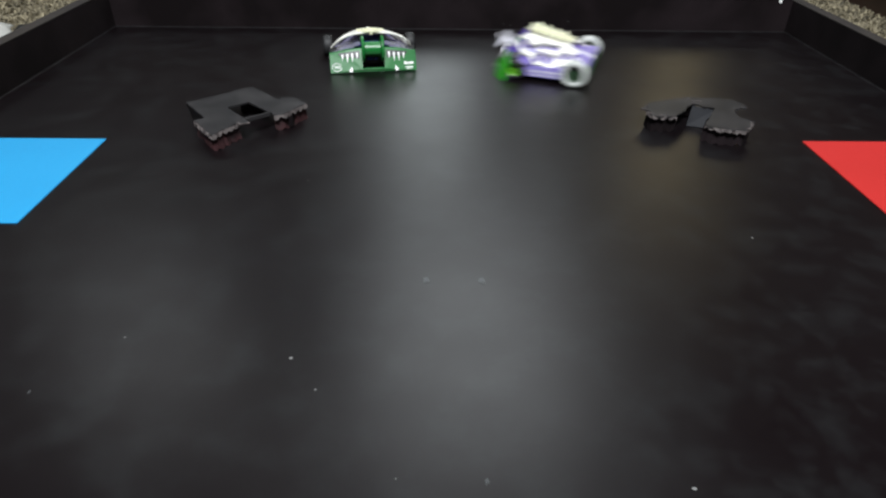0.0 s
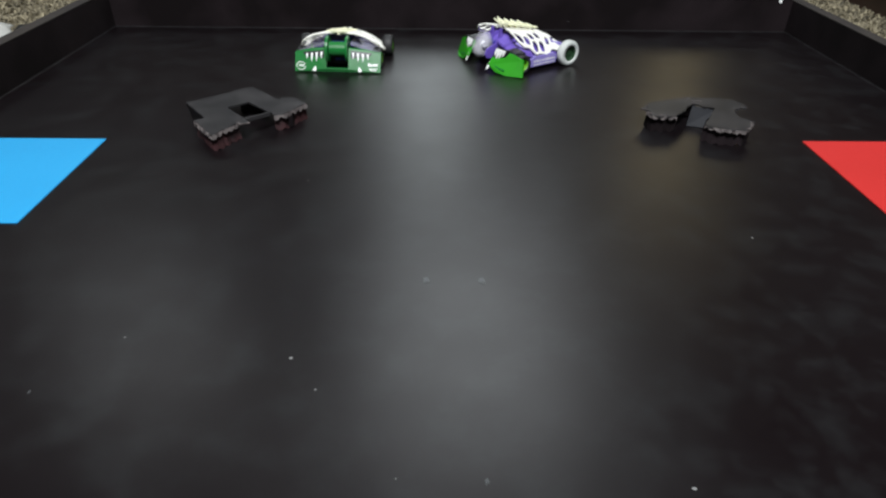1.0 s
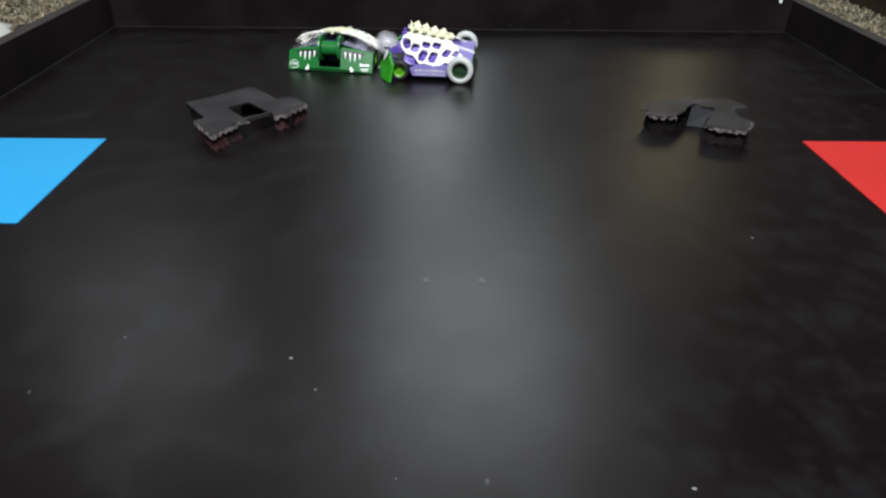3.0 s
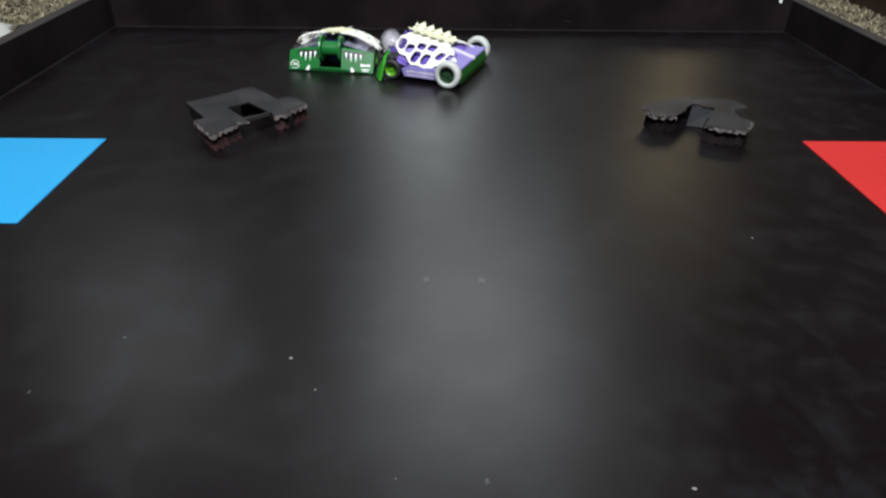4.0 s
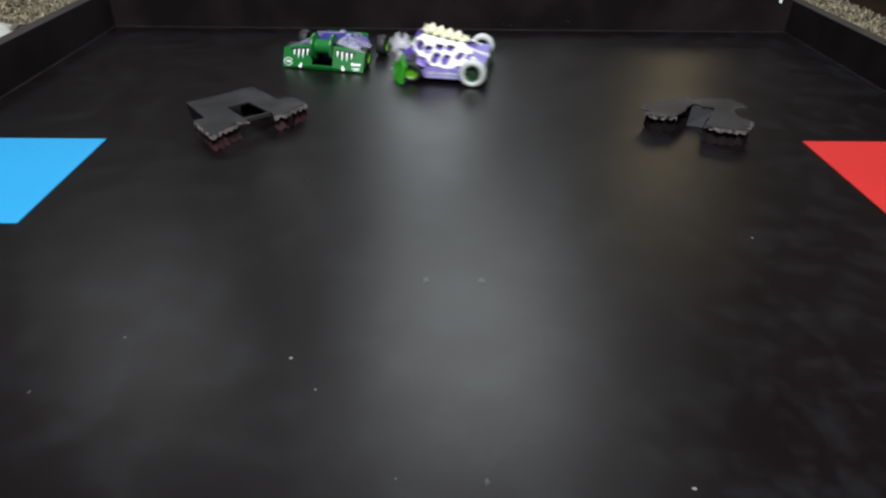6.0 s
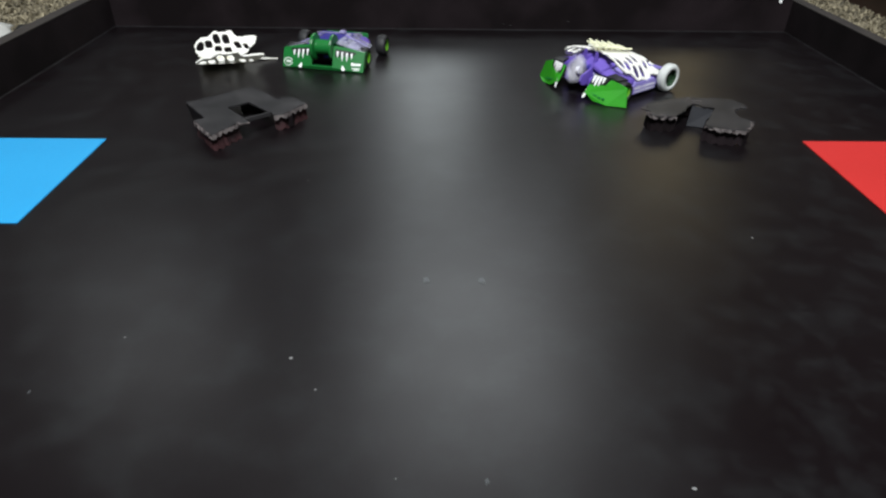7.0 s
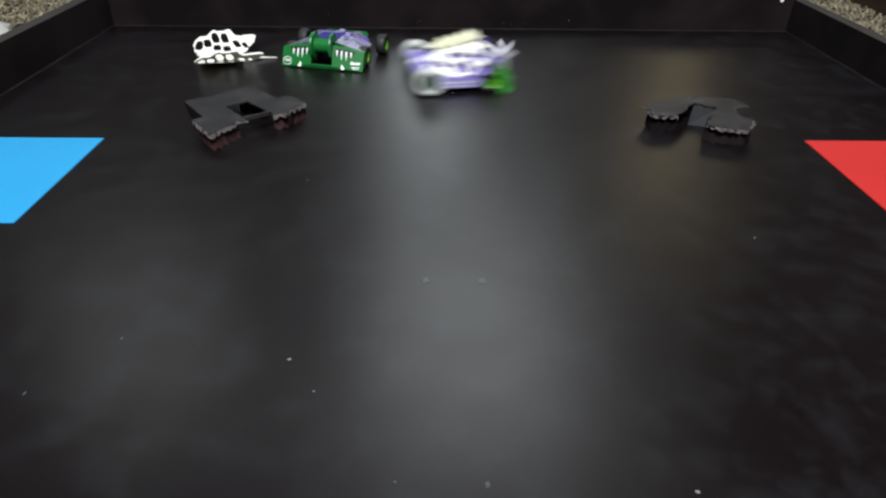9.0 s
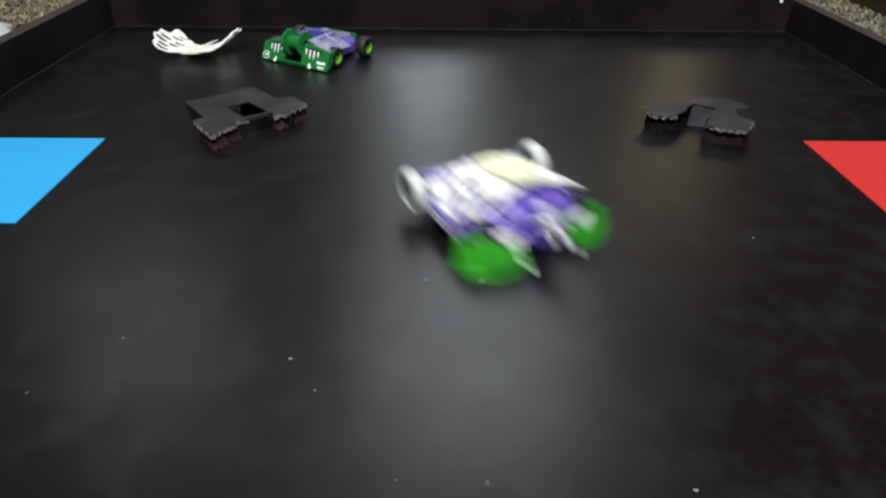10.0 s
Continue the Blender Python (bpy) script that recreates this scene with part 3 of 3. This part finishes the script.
    wheels = [wheel(car, -0.0435, s * 0.0675, 0.019, 0.0125, TYRE_WHITE, DARK_HUB) for s in (-1, 1)]
    wheels += [wheel(car, 0.0445, s * 0.061, 0.0145, 0.014, TYRE_BLACK, HUB) for s in (-1, 1)]
    # upright spinning disc between the forks
    star = []
    for k in range(24):
        a, r = k * math.pi / 12, (0.0200, 0.0150, 0.0062, 0.0140)[k % 4]
        star.append((r * math.cos(a), r * math.sin(a)))
    disc = prism(star, -0.0026, 0.0026, "y", 0.0004)
    boss = lathe([(0.0005, -0.0062), (0.0042, -0.0062), (0.0050, -0.0026), (0.0050, 0.0026), (0.0042, 0.0062), (0.0005, 0.0062)], 20)
    spin = part("spinner", disc, STEEL, car, "pale grey spinning blade")
    part("hub", boss, STEEL, spin)
    spin.location = (0.0715, 0, 0.0340)
    return car, wheels, spin


# ---- green-fronted car ----
def green_car():
    car = empty("toy_robot_car", "toy robot car with purple body and toothy green front wedge", "toy car", "fighting toy cars")
    # body
    rings = []
    for x, w, z in ((-0.050, 0.036, 0.022), (-0.034, 0.044, 0.026), (0.000, 0.048, 0.029), (0.024, 0.044, 0.029), (0.029, 0.040, 0.022)):
        rings.append([(x, -w, 0.006), (x, w, 0.006), (x, w, 0.020), (x, w * 0.80, z), (x, -w * 0.80, z), (x, -w, 0.020)])
    part("chassis", loft(rings, 0.0015), PURPLE, car)
    part("motor_block", box((-0.012, -0.030, 0.027), (0.030, 0.030, 0.0355), 0.003), NAVY, car, "dark blue inner block")
    part("rear_deck", loft([[(-0.047, -0.030, 0.024), (-0.047, 0.030, 0.024), (-0.047, 0.026, 0.0275), (-0.047, -0.026, 0.0275)],
                            [(-0.010, -0.036, 0.029), (-0.010, 0.036, 0.029), (-0.010, 0.030, 0.0365), (-0.010, -0.030, 0.0365)]], 0.0015), DECK, car, "pale grey lilac rear deck")
    part("deck_latch", box((-0.014, 0.004, 0.0355), (-0.005, 0.014, 0.0405), 0.0015), DECK, car, "pale grey lilac latch")
    for s in (-1, 1):
        part("deck_inset", loft([[(-0.036, s * 0.012, 0.0302), (-0.036, s * 0.018, 0.0302), (-0.036, s * 0.018, 0.0290), (-0.036, s * 0.012, 0.0290)],
                                 [(-0.012, s * 0.007, 0.0374), (-0.012, s * 0.027, 0.0374), (-0.012, s * 0.027, 0.0362), (-0.012, s * 0.007, 0.0362)]], 0.0003), NAVY, car, "dark blue deck inset")
        part("deck_edge", loft([[(-0.046, s * 0.022, 0.0275), (-0.046, s * 0.028, 0.0262), (-0.046, s * 0.028, 0.0282), (-0.046, s * 0.022, 0.0292)],
                                [(-0.008, s * 0.026, 0.0362), (-0.008, s * 0.034, 0.0342), (-0.008, s * 0.034, 0.0366), (-0.008, s * 0.026, 0.0382)]], 0.0004), SMOKE, car, "clear plastic edge")
        part("cover_rib", loft([[(0.006, s * 0.020, 0.0375), (0.010, s * 0.020, 0.0375), (0.010, s * 0.020, 0.0390), (0.006, s * 0.020, 0.0390)],
                                [(0.006, s * 0.054, 0.0228), (0.010, s * 0.054, 0.0228), (0.010, s * 0.054, 0.0243), (0.006, s * 0.054, 0.0243)]], 0.0003), LILAC, car, "pale lilac rib under the cover")
    part("rear_bar", box((-0.054, -0.036, 0.019), (-0.049, 0.036, 0.0275), 0.0015), GREEN, car, "dark green rear bar")
    # clear smoky cover, sloping down to the wedge
    for s in (-1, 1):
        part("clear_cover", loft([[(-0.010, s * 0.018, 0.0375), (-0.010, s * 0.056, 0.0215), (-0.010, s * 0.056, 0.0200), (-0.010, s * 0.018, 0.0360)],
                                  [(0.046, s * 0.018, 0.0375), (0.049, s * 0.061, 0.0265), (0.049, s * 0.061, 0.0250), (0.046, s * 0.018, 0.0360)]], 0.0004), SMOKE, car, "smoky clear cover")
    # wedge, in two halves and a sill round the weapon slot
    lean = 0.016
    def face(y, z, lift=0.0):
        return (0.0650 + 0.0045 * (1 - (y / 0.064) ** 2) - lean * z / 0.030 + lift * 0.88, y, z + lift * 0.47)
    wedge = bmesh.new()
    outline = [(-0.064, 0.0006), (0.064, 0.0006), (0.064, 0.026), (0.040, 0.031), (0.0165, 0.033), (0.0165, 0.0065), (-0.0165, 0.0065), (-0.0165, 0.033), (-0.040, 0.031), (-0.064, 0.026)]
    f = [wedge.verts.new(face(y, z)) for y, z in outline]
    b = [wedge.verts.new((face(y, z)[0] - 0.005, y, z)) for y, z in outline]
    wedge.faces.new(f)
    wedge.faces.new(b[::-1])
    for i in range(len(f)):
        j = (i + 1) % len(f)
        wedge.faces.new((f[j], f[i], b[i], b[j]))
    bmesh.ops.recalc_face_normals(wedge, faces=wedge.faces)
    bmesh.ops.bevel(wedge, geom=wedge.edges[:], offset=0.0006, segments=2, affect="EDGES")
    plate = part("front_wedge", wedge, GREEN, car, "glossy green front wedge")
    for s in (-1, 1):
        part("cheek", prism([(0.063, 0.001), (0.050, 0.025), (0.034, 0.026), (0.052, 0.004)], s * 0.061, s * 0.064, "y", 0.0005), GREEN, plate)

    def decal(name, pts, mat, label, lift=0.0007):
        top = [face(y, z, lift) for y, z in pts]
        low = [face(y, z, -0.0006) for y, z in pts]
        part(name, loft([top, low]), mat, plate, label)

    for s in (-1, 1):
        decal("gum_strip", [(s * 0.020, 0.0295), (s * 0.052, 0.0262), (s * 0.046, 0.0208), (s * 0.032, 0.0215), (s * 0.020, 0.0200)], BLACK, "black painted strip")
        for k in range(4):
            y = 0.0235 + 0.0072 * k
            tall = (0.0085, 0.0120, 0.0115, 0.0075)[k]
            z = 0.0272 - 0.0008 * k
            decal("tooth", [(s * (y - 0.0016), z), (s * (y + 0.0016), z), (s * (y + 0.0012), z - tall * 0.6), (s * (y + 0.0004), z - tall), (s * (y - 0.0006), z - tall * 0.6)], WHITE, "white painted tooth", 0.0012)
        decal("tusk", [(s * 0.0325, 0.0095), (s * 0.0375, 0.0035), (s * 0.0330, 0.0020), (s * 0.0310, 0.0045)], WHITE, "white painted tusk")
    # ring mark and print bars
    def ring_mark(y0, z0, ro, ri, ga, gb):
        n = 18
        o = [(y0 + ro * math.cos(ga + (gb - ga) * i / n), z0 + ro * 0.75 * math.sin(ga + (gb - ga) * i / n)) for i in range(n + 1)]
        q = [(y0 + ri * math.cos(ga + (gb - ga) * i / n), z0 + ri * 0.75 * math.sin(ga + (gb - ga) * i / n)) for i in range(n + 1)]
        decal("ring_mark", o + q[::-1], WHITE, "white curved mark")
    ring_mark(-0.0545, 0.0085, 0.0072, 0.0062, 0.4, 3.6)
    ring_mark(-0.0545, 0.0085, 0.0072, 0.0062, 3.9, 6.2)
    for y, z, w, t in ((-0.0575, 0.0075, 0.002, 0.003), (-0.0545, 0.0075, 0.002, 0.003), (-0.0515, 0.0075, 0.0015, 0.003),
                       (0.0455, 0.0095, 0.0032, 0.004), (0.0490, 0.0095, 0.0035, 0.003), (0.0532, 0.0095, 0.0065, 0.003), (0.0470, 0.0055, 0.012, 0.0012), (0.0490, 0.0035, 0.009, 0.001)):
        decal("print_bar", [(y, z), (y + w, z), (y + w, z + t), (y, z + t)], WHITE, "white print bar")
    # drum weapon in the slot
    drum = [(0.006, -0.0165), (0.0185, -0.0165), (0.0190, -0.0150), (0.0185, -0.0128), (0.0105, -0.0115), (0.0105, 0.0115), (0.0185, 0.0128), (0.0190, 0.0150), (0.0185, 0.0165), (0.006, 0.0165)]
    d = part("drum", lathe(drum, 40), GREEN, car, "glossy green flanged drum", smooth=False)
    d.location = (0.048, 0, 0.0305)
    part("slot_well", box((0.030, -0.0155, 0.004), (0.034, 0.0155, 0.030), 0.001), BLACK, car)
    part("motor_mark", box((0.0342, -0.008, 0.0095), (0.0350, 0.001, 0.0135)), INK, car, "blue unreadable mark in the slot")
    part("motor_mark", box((0.0342, 0.003, 0.0095), (0.0350, 0.008, 0.0135)), INK, car, "blue unreadable mark in the slot")
    wheels = [wheel(car, 0.033, s * 0.0570, 0.0148, 0.014, TYRE_BLACK, HUB) for s in (-1, 1)]
    wheels += [wheel(car, -0.033, s * 0.0655, 0.0155, 0.015, TYRE_BLACK, HUB) for s in (-1, 1)]
    return car, wheels


def loose_shell():
    """The rib shell that the green-fronted car wears at first and then loses."""
    ob = rib_shell("rib_shell", None)
    for v in ob.data.vertices:
        v.co.x, v.co.y = v.co.x * 0.95, v.co.y * 1.02
    tagged(ob, "bone-white ribbed plastic shell knocked off the toy car", "toy shell")
    spine(ob, 0.0, 0.93)
    part("tail", loft([[(-0.014, -0.0030, 0.0445), (-0.014, 0.0030, 0.0445), (-0.014, 0.0030, 0.0475), (-0.014, -0.0030, 0.0475)],
                       [(-0.050, -0.0020, 0.0365), (-0.050, 0.0020, 0.0365), (-0.050, 0.0020, 0.0390), (-0.050, -0.0020, 0.0390)],
                       [(-0.078, -0.0008, 0.0325), (-0.078, 0.0008, 0.0325), (-0.078, 0.0008, 0.0340), (-0.078, -0.0008, 0.0340)]], 0.0004), BONE, ob, "thin pointed tail")
    return ob


def speck(x, y, size, seed):
    rng = random.Random(seed)
    bm = bmesh.new()
    bmesh.ops.create_icosphere(bm, subdivisions=1, radius=size)
    for v in bm.verts:
        v.co = Vector((v.co.x * rng.uniform(0.6, 1.6), v.co.y * rng.uniform(0.6, 1.4), (v.co.z + size) * 0.25))
    ob = tagged(part("crumb", bm, DUST), "tiny pale crumb of dirt on the black floor", "crumb", "crumbs on the floor")
    ob.location = (x, y, 0.0)


for k, (x, y, s) in enumerate(((-0.1291, 0.3226, 0.0013), (-0.1077, 0.2936, 0.0009), (-0.1614, 0.5867, 0.0011), (0.2574, 0.4797, 0.0011), (0.1163, 0.2188, 0.0014),
                               (-0.252, 0.3440, 0.0008), (0.4175, 0.4985, 0.0010), (-0.006, 0.846, 0.0011), (-0.0515, 0.2255, 0.0007))):
    speck(x, y, s, k)



def wall_fleck(x, z, size, seed):
    rng = random.Random(seed)
    n = 9
    pts = [(size * rng.uniform(0.4, 1.2) * math.cos(2 * math.pi * i / n), size * rng.uniform(0.3, 0.9) * math.sin(2 * math.pi * i / n)) for i in range(n)]
    ob = tagged(part("paint_fleck", prism(pts, -0.0006, 0.0004, "y"), DUST), "tiny pale chip in the black paint of the wall", "paint chip", "chips in the wall paint")
    ob.location = (x, BACK, z)


rng = random.Random(21)
for k, (x, z) in enumerate(((-0.222, 0.022), (-0.060, 0.012), (0.092, 0.010), (0.106, 0.008), (0.128, 0.012), (0.21, 0.016))):
    wall_fleck(x, z, rng.uniform(0.0004, 0.0011), 60 + k)


def smudge(x, y, size, seed):
    rng = random.Random(seed)
    n = 11
    pts = [(size * rng.uniform(0.55, 1.1) * math.cos(2 * math.pi * i / n), 1.7 * size * rng.uniform(0.55, 1.1) * math.sin(2 * math.pi * i / n)) for i in range(n)]
    ob = tagged(part("smudge", prism(pts, 0.0, 0.0003), SMUDGE), "faint grey smudge dried on the black floor", "smudge", "smudges on the floor")
    ob.location = (x, y, 0.0)


for k, (x, y, s) in enumerate(((-0.0370, 0.4135, 0.0036), (0.0085, 0.4130, 0.0034), (0.0, 0.2237, 0.0017), (-0.292, 0.291, 0.0012))):
    smudge(x, y, s, 40 + k)


def cloth_heap(x, y, size, mat, label, seed):
    """A low crumpled heap of cloth with soft folds."""
    rng = random.Random(seed)
    off = Vector((rng.uniform(0, 9), rng.uniform(0, 9), 0))
    bm = bmesh.new()
    bmesh.ops.create_grid(bm, x_segments=28, y_segments=28, size=1)
    for v in bm.verts:
        r = min(1.0, v.co.length)
        z = (1 - r * r) * 0.3 + 0.16 * noise.noise(v.co * 3.4 + off) * (1 - r ** 4)
        v.co = Vector((v.co.x * size, v.co.y * size, max(0.10, z) * size))
    ragged = [v for v in bm.verts if v.co.xy.length > size * (0.86 + 0.22 * noise.noise(v.co * (1.6 / size) + off))]
    bmesh.ops.delete(bm, geom=ragged, context="VERTS")
    bmesh.ops.solidify(bm, geom=bm.faces[:], thickness=-0.002)
    ob = tagged(part("cloth", bm, mat, smooth=True), label, "cloth")
    ob.location = (x, y, -0.019)


cloth_heap(-0.862, 1.140, 0.100, CLOTH, "pale grey crumpled cloth lying on the carpet", 2)
cloth_heap(-0.790, 1.215, 0.030, BLACK, "small black crumpled cloth on the carpet", 3)


def dark_cabinet():
    ob = empty("cabinet", "dark brown wooden cabinet standing on the carpet", "cabinet")
    ob.location = (0.90, 0.75, -0.019)
    part("body", box((0.0, 0.0, 0.05), (0.45, 1.4, 0.70), 0.004), DARKWOOD, ob)
    part("plinth", box((0.004, 0.01, 0.0), (0.44, 1.39, 0.05), 0.002), DARKWOOD, ob)
    for y in (0.01, 0.475, 0.94):
        part("door", box((-0.016, y, 0.07), (-0.0005, y + 0.455, 0.68), 0.003), DARKWOOD, ob)


dark_cabinet()
purple, purple_wheels, spinner = purple_car()
green, green_wheels = green_car()
shell = loose_shell()


# ---- what moves ----
def motions():
    # seconds, x, y, turn of the purple car
    purple_way = [
        (0.0, 0.1475, 0.9556, 160.3), (0.1, 0.0781, 0.9706, 164.1), (0.2, -0.0030, 0.9992, 181.1), (0.3, -0.0224, 0.9993, 183.7),
        (0.5, -0.0247, 1.0010, 183.9), (0.6, -0.0130, 1.0028, 183.4), (0.7, 0.0521, 1.0039, 180.7), (0.8, 0.0966, 1.0169, 202.2),
        (0.9, 0.1001, 1.0103, 213.9), (1.0, 0.1001, 1.0103, 213.9), (1.1, 0.0961, 1.0076, 214.2), (1.2, 0.0688, 0.9929, 210.2),
        (1.3, 0.0470, 0.9746, 193.1), (1.4, 0.0308, 0.9673, 186.1), (1.5, 0.0325, 0.9686, 185.5), (1.6, 0.0321, 0.9665, 185.0),
        (1.8, 0.0340, 0.9617, 180.7), (2.0, 0.0347, 0.9602, 178.4), (2.2, 0.0383, 0.9609, 174.9), (2.4, 0.0376, 0.9611, 175.1),
        (2.5, 0.0077, 0.9623, 177.6), (2.6, -0.0298, 0.9618, 174.5), (2.7, -0.0318, 0.9620, 174.4), (3.8, -0.0312, 0.9574, 167.4),
        (3.9, -0.0317, 0.9553, 163.1), (4.0, -0.0288, 0.9491, 158.8), (4.1, -0.0246, 0.9440, 153.8), (4.3, -0.0231, 0.9435, 154.2),
        (4.5, -0.0226, 0.9424, 157.4), (5.0, -0.0237, 0.9438, 156.6), (5.5, -0.0277, 0.9459, 157.1), (5.6, -0.0489, 0.9567, 161.8),
        (5.7, -0.0510, 0.9588, 163.7), (6.8, 0.2110, 0.8980, 211.0), (6.9, 0.2185, 0.8948, 215.0), (7.0, 0.2195, 0.8945, 216.4), (7.2, 0.2158, 0.8931, 218.9),
        (7.4, 0.2103, 0.8881, 219.7), (7.5, 0.1766, 0.8637, 225.6), (7.6, 0.1201, 0.8180, 224.5), (7.7, 0.0490, 0.7638, 237.8),
        (7.8, 0.0010, 0.6945, 272.9), (7.9, -0.0151, 0.6190, 325.8), (8.0, 0.0170, 0.5750, 378.6), (8.1, 0.0706, 0.5651, 420.2),
        (8.2, 0.1105, 0.6099, 455.2), (8.3, 0.1261, 0.6769, 474.1), (8.4, 0.0989, 0.7635, 479.8), (8.5, 0.0595, 0.8440, 453.0),
        (8.6, 0.0464, 0.8946, 397.0), (8.7, 0.0523, 0.9167, 376.2), (8.8, 0.0579, 0.9175, 372.1), (8.9, 0.0536, 0.9160, 372.9),
        (9.0, -0.0066, 0.9095, 369.6), (9.1, -0.0982, 0.8913, 355.7), (9.2, -0.1357, 0.8614, 323.3), (9.3, -0.1461, 0.8660, 317.7),
        (9.4, -0.1487, 0.8704, 310.4), (9.5, -0.1467, 0.8705, 305.0), (9.6, -0.1275, 0.8520, 288.2), (9.7, -0.1061, 0.8096, 285.3),
        (9.8, -0.0722, 0.7320, 287.8, 2.5), (9.9, -0.0249, 0.6204, 288.6, 3.0), (10.0, 0.0293, 0.5109, 299.0, 4.5),
    ]
    green_way = [
        (0.0, -0.1318, 0.9991, 279.0), (0.1, -0.1319, 0.9989, 278.7), (0.2, -0.1597, 1.0009, 269.2), (0.3, -0.1727, 0.9970, 267.0),
        (2.5, -0.1727, 0.9970, 267.0), (2.6, -0.1793, 1.0002, 261.9), (4.5, -0.1780, 0.9981, 262.5), (5.5, -0.1792, 1.0007, 262.2),
        (5.6, -0.1866, 1.0056, 257.8), (5.7, -0.1862, 1.0061, 257.0), (9.0, -0.1861, 1.0066, 256.8), (9.1, -0.1988, 1.0124, 250.2),
        (9.2, -0.2150, 1.0172, 239.6), (10.0, -0.2150, 1.0168, 239.6),
    ]

    def rows_of(way):
        """Poses on the floor; the fifth value, where there is one, tips the nose down about the blades."""
        rows = []
        for t, x, y, a, *tip in way:
            p = tip[0] if tip else 0.0
            rows.append((t, pose(x, y, 0.06 * math.sin(radians(p)), 0, p, a)))
        return rows

    walk(purple, rows_of(purple_way))
    walk(green, rows_of(green_way))

    # wheels roll with the way that their car has gone along its nose
    def rolled(way):
        ts = [k / FPS for k in range(int(SECONDS * FPS) + 1)]
        cols = list(zip(*(row[:4] for row in way)))
        x, y, a = (np.interp(ts, cols[0], c) for c in cols[1:])
        h = np.radians(a)
        ds = np.diff(x, prepend=x[0]) * np.cos(h) + np.diff(y, prepend=y[0]) * np.sin(h)
        return ts, np.cumsum(ds)

    for way, wheels in ((purple_way, purple_wheels), (green_way, green_wheels)):
        ts, s = rolled(way)
        for w in wheels:
            x, y, r = w.location
            rows = [(t, pose(x, y, r, 0, math.degrees(d / r) , 0)) for t, d in zip(ts, s)]
            walk(w, rows)
    sx, sy, sz = spinner.location
    walk(spinner, [(k / FPS, pose(sx, sy, sz, 0, 83 * k, 0)) for k in range(int(SECONDS * FPS) + 1)])

    # the shell rides on the green-fronted car, is thrown up and lands beside it
    on_car = [(t, pose(x, y, 0, 0, 0, a) @ SEAT) for t, x, y, a in green_way if t <= 5.5]
    walk(shell, on_car + [
        (5.6, pose(-0.20, 1.03, 0.14, 25, 10, 250)), (5.8, pose(-0.25, 1.06, 0.30, 70, 10, 236)), (6.1, pose(-0.30, 1.06, 0.30, 130, 0, 218)),
        (6.4, pose(-0.34, 1.03, 0.16, 165, 0, 205)), (6.6, LYING), (9.0, LYING), (9.1, LYING_PUSHED), (9.2, FLIPPING), (9.3, UPSIDE), (10.0, UPSIDE)])


def settled(x, y, rx, ry, rz):
    """A pose of the loose shell in which its lowest point touches the floor."""
    turn = pose(0, 0, 0, rx, ry, rz)
    low = min((turn @ v.co).z for ob in (shell, *shell.children) for v in ob.data.vertices)
    mid = turn @ Vector((-0.010, 0.0, 0.036))
    return Matrix.Translation((x - mid.x, y - mid.y, -low)) @ turn


SEAT = pose(0.001, 0, -0.0030)
LYING = settled(-0.341, 0.976, 181, -15, 199)
LYING_PUSHED = settled(-0.356, 0.990, 181, -14, 206)
FLIPPING = settled(-0.392, 1.006, 181, -15, 226)
UPSIDE = settled(-0.404, 1.028, 182, -17, 266)
motions()
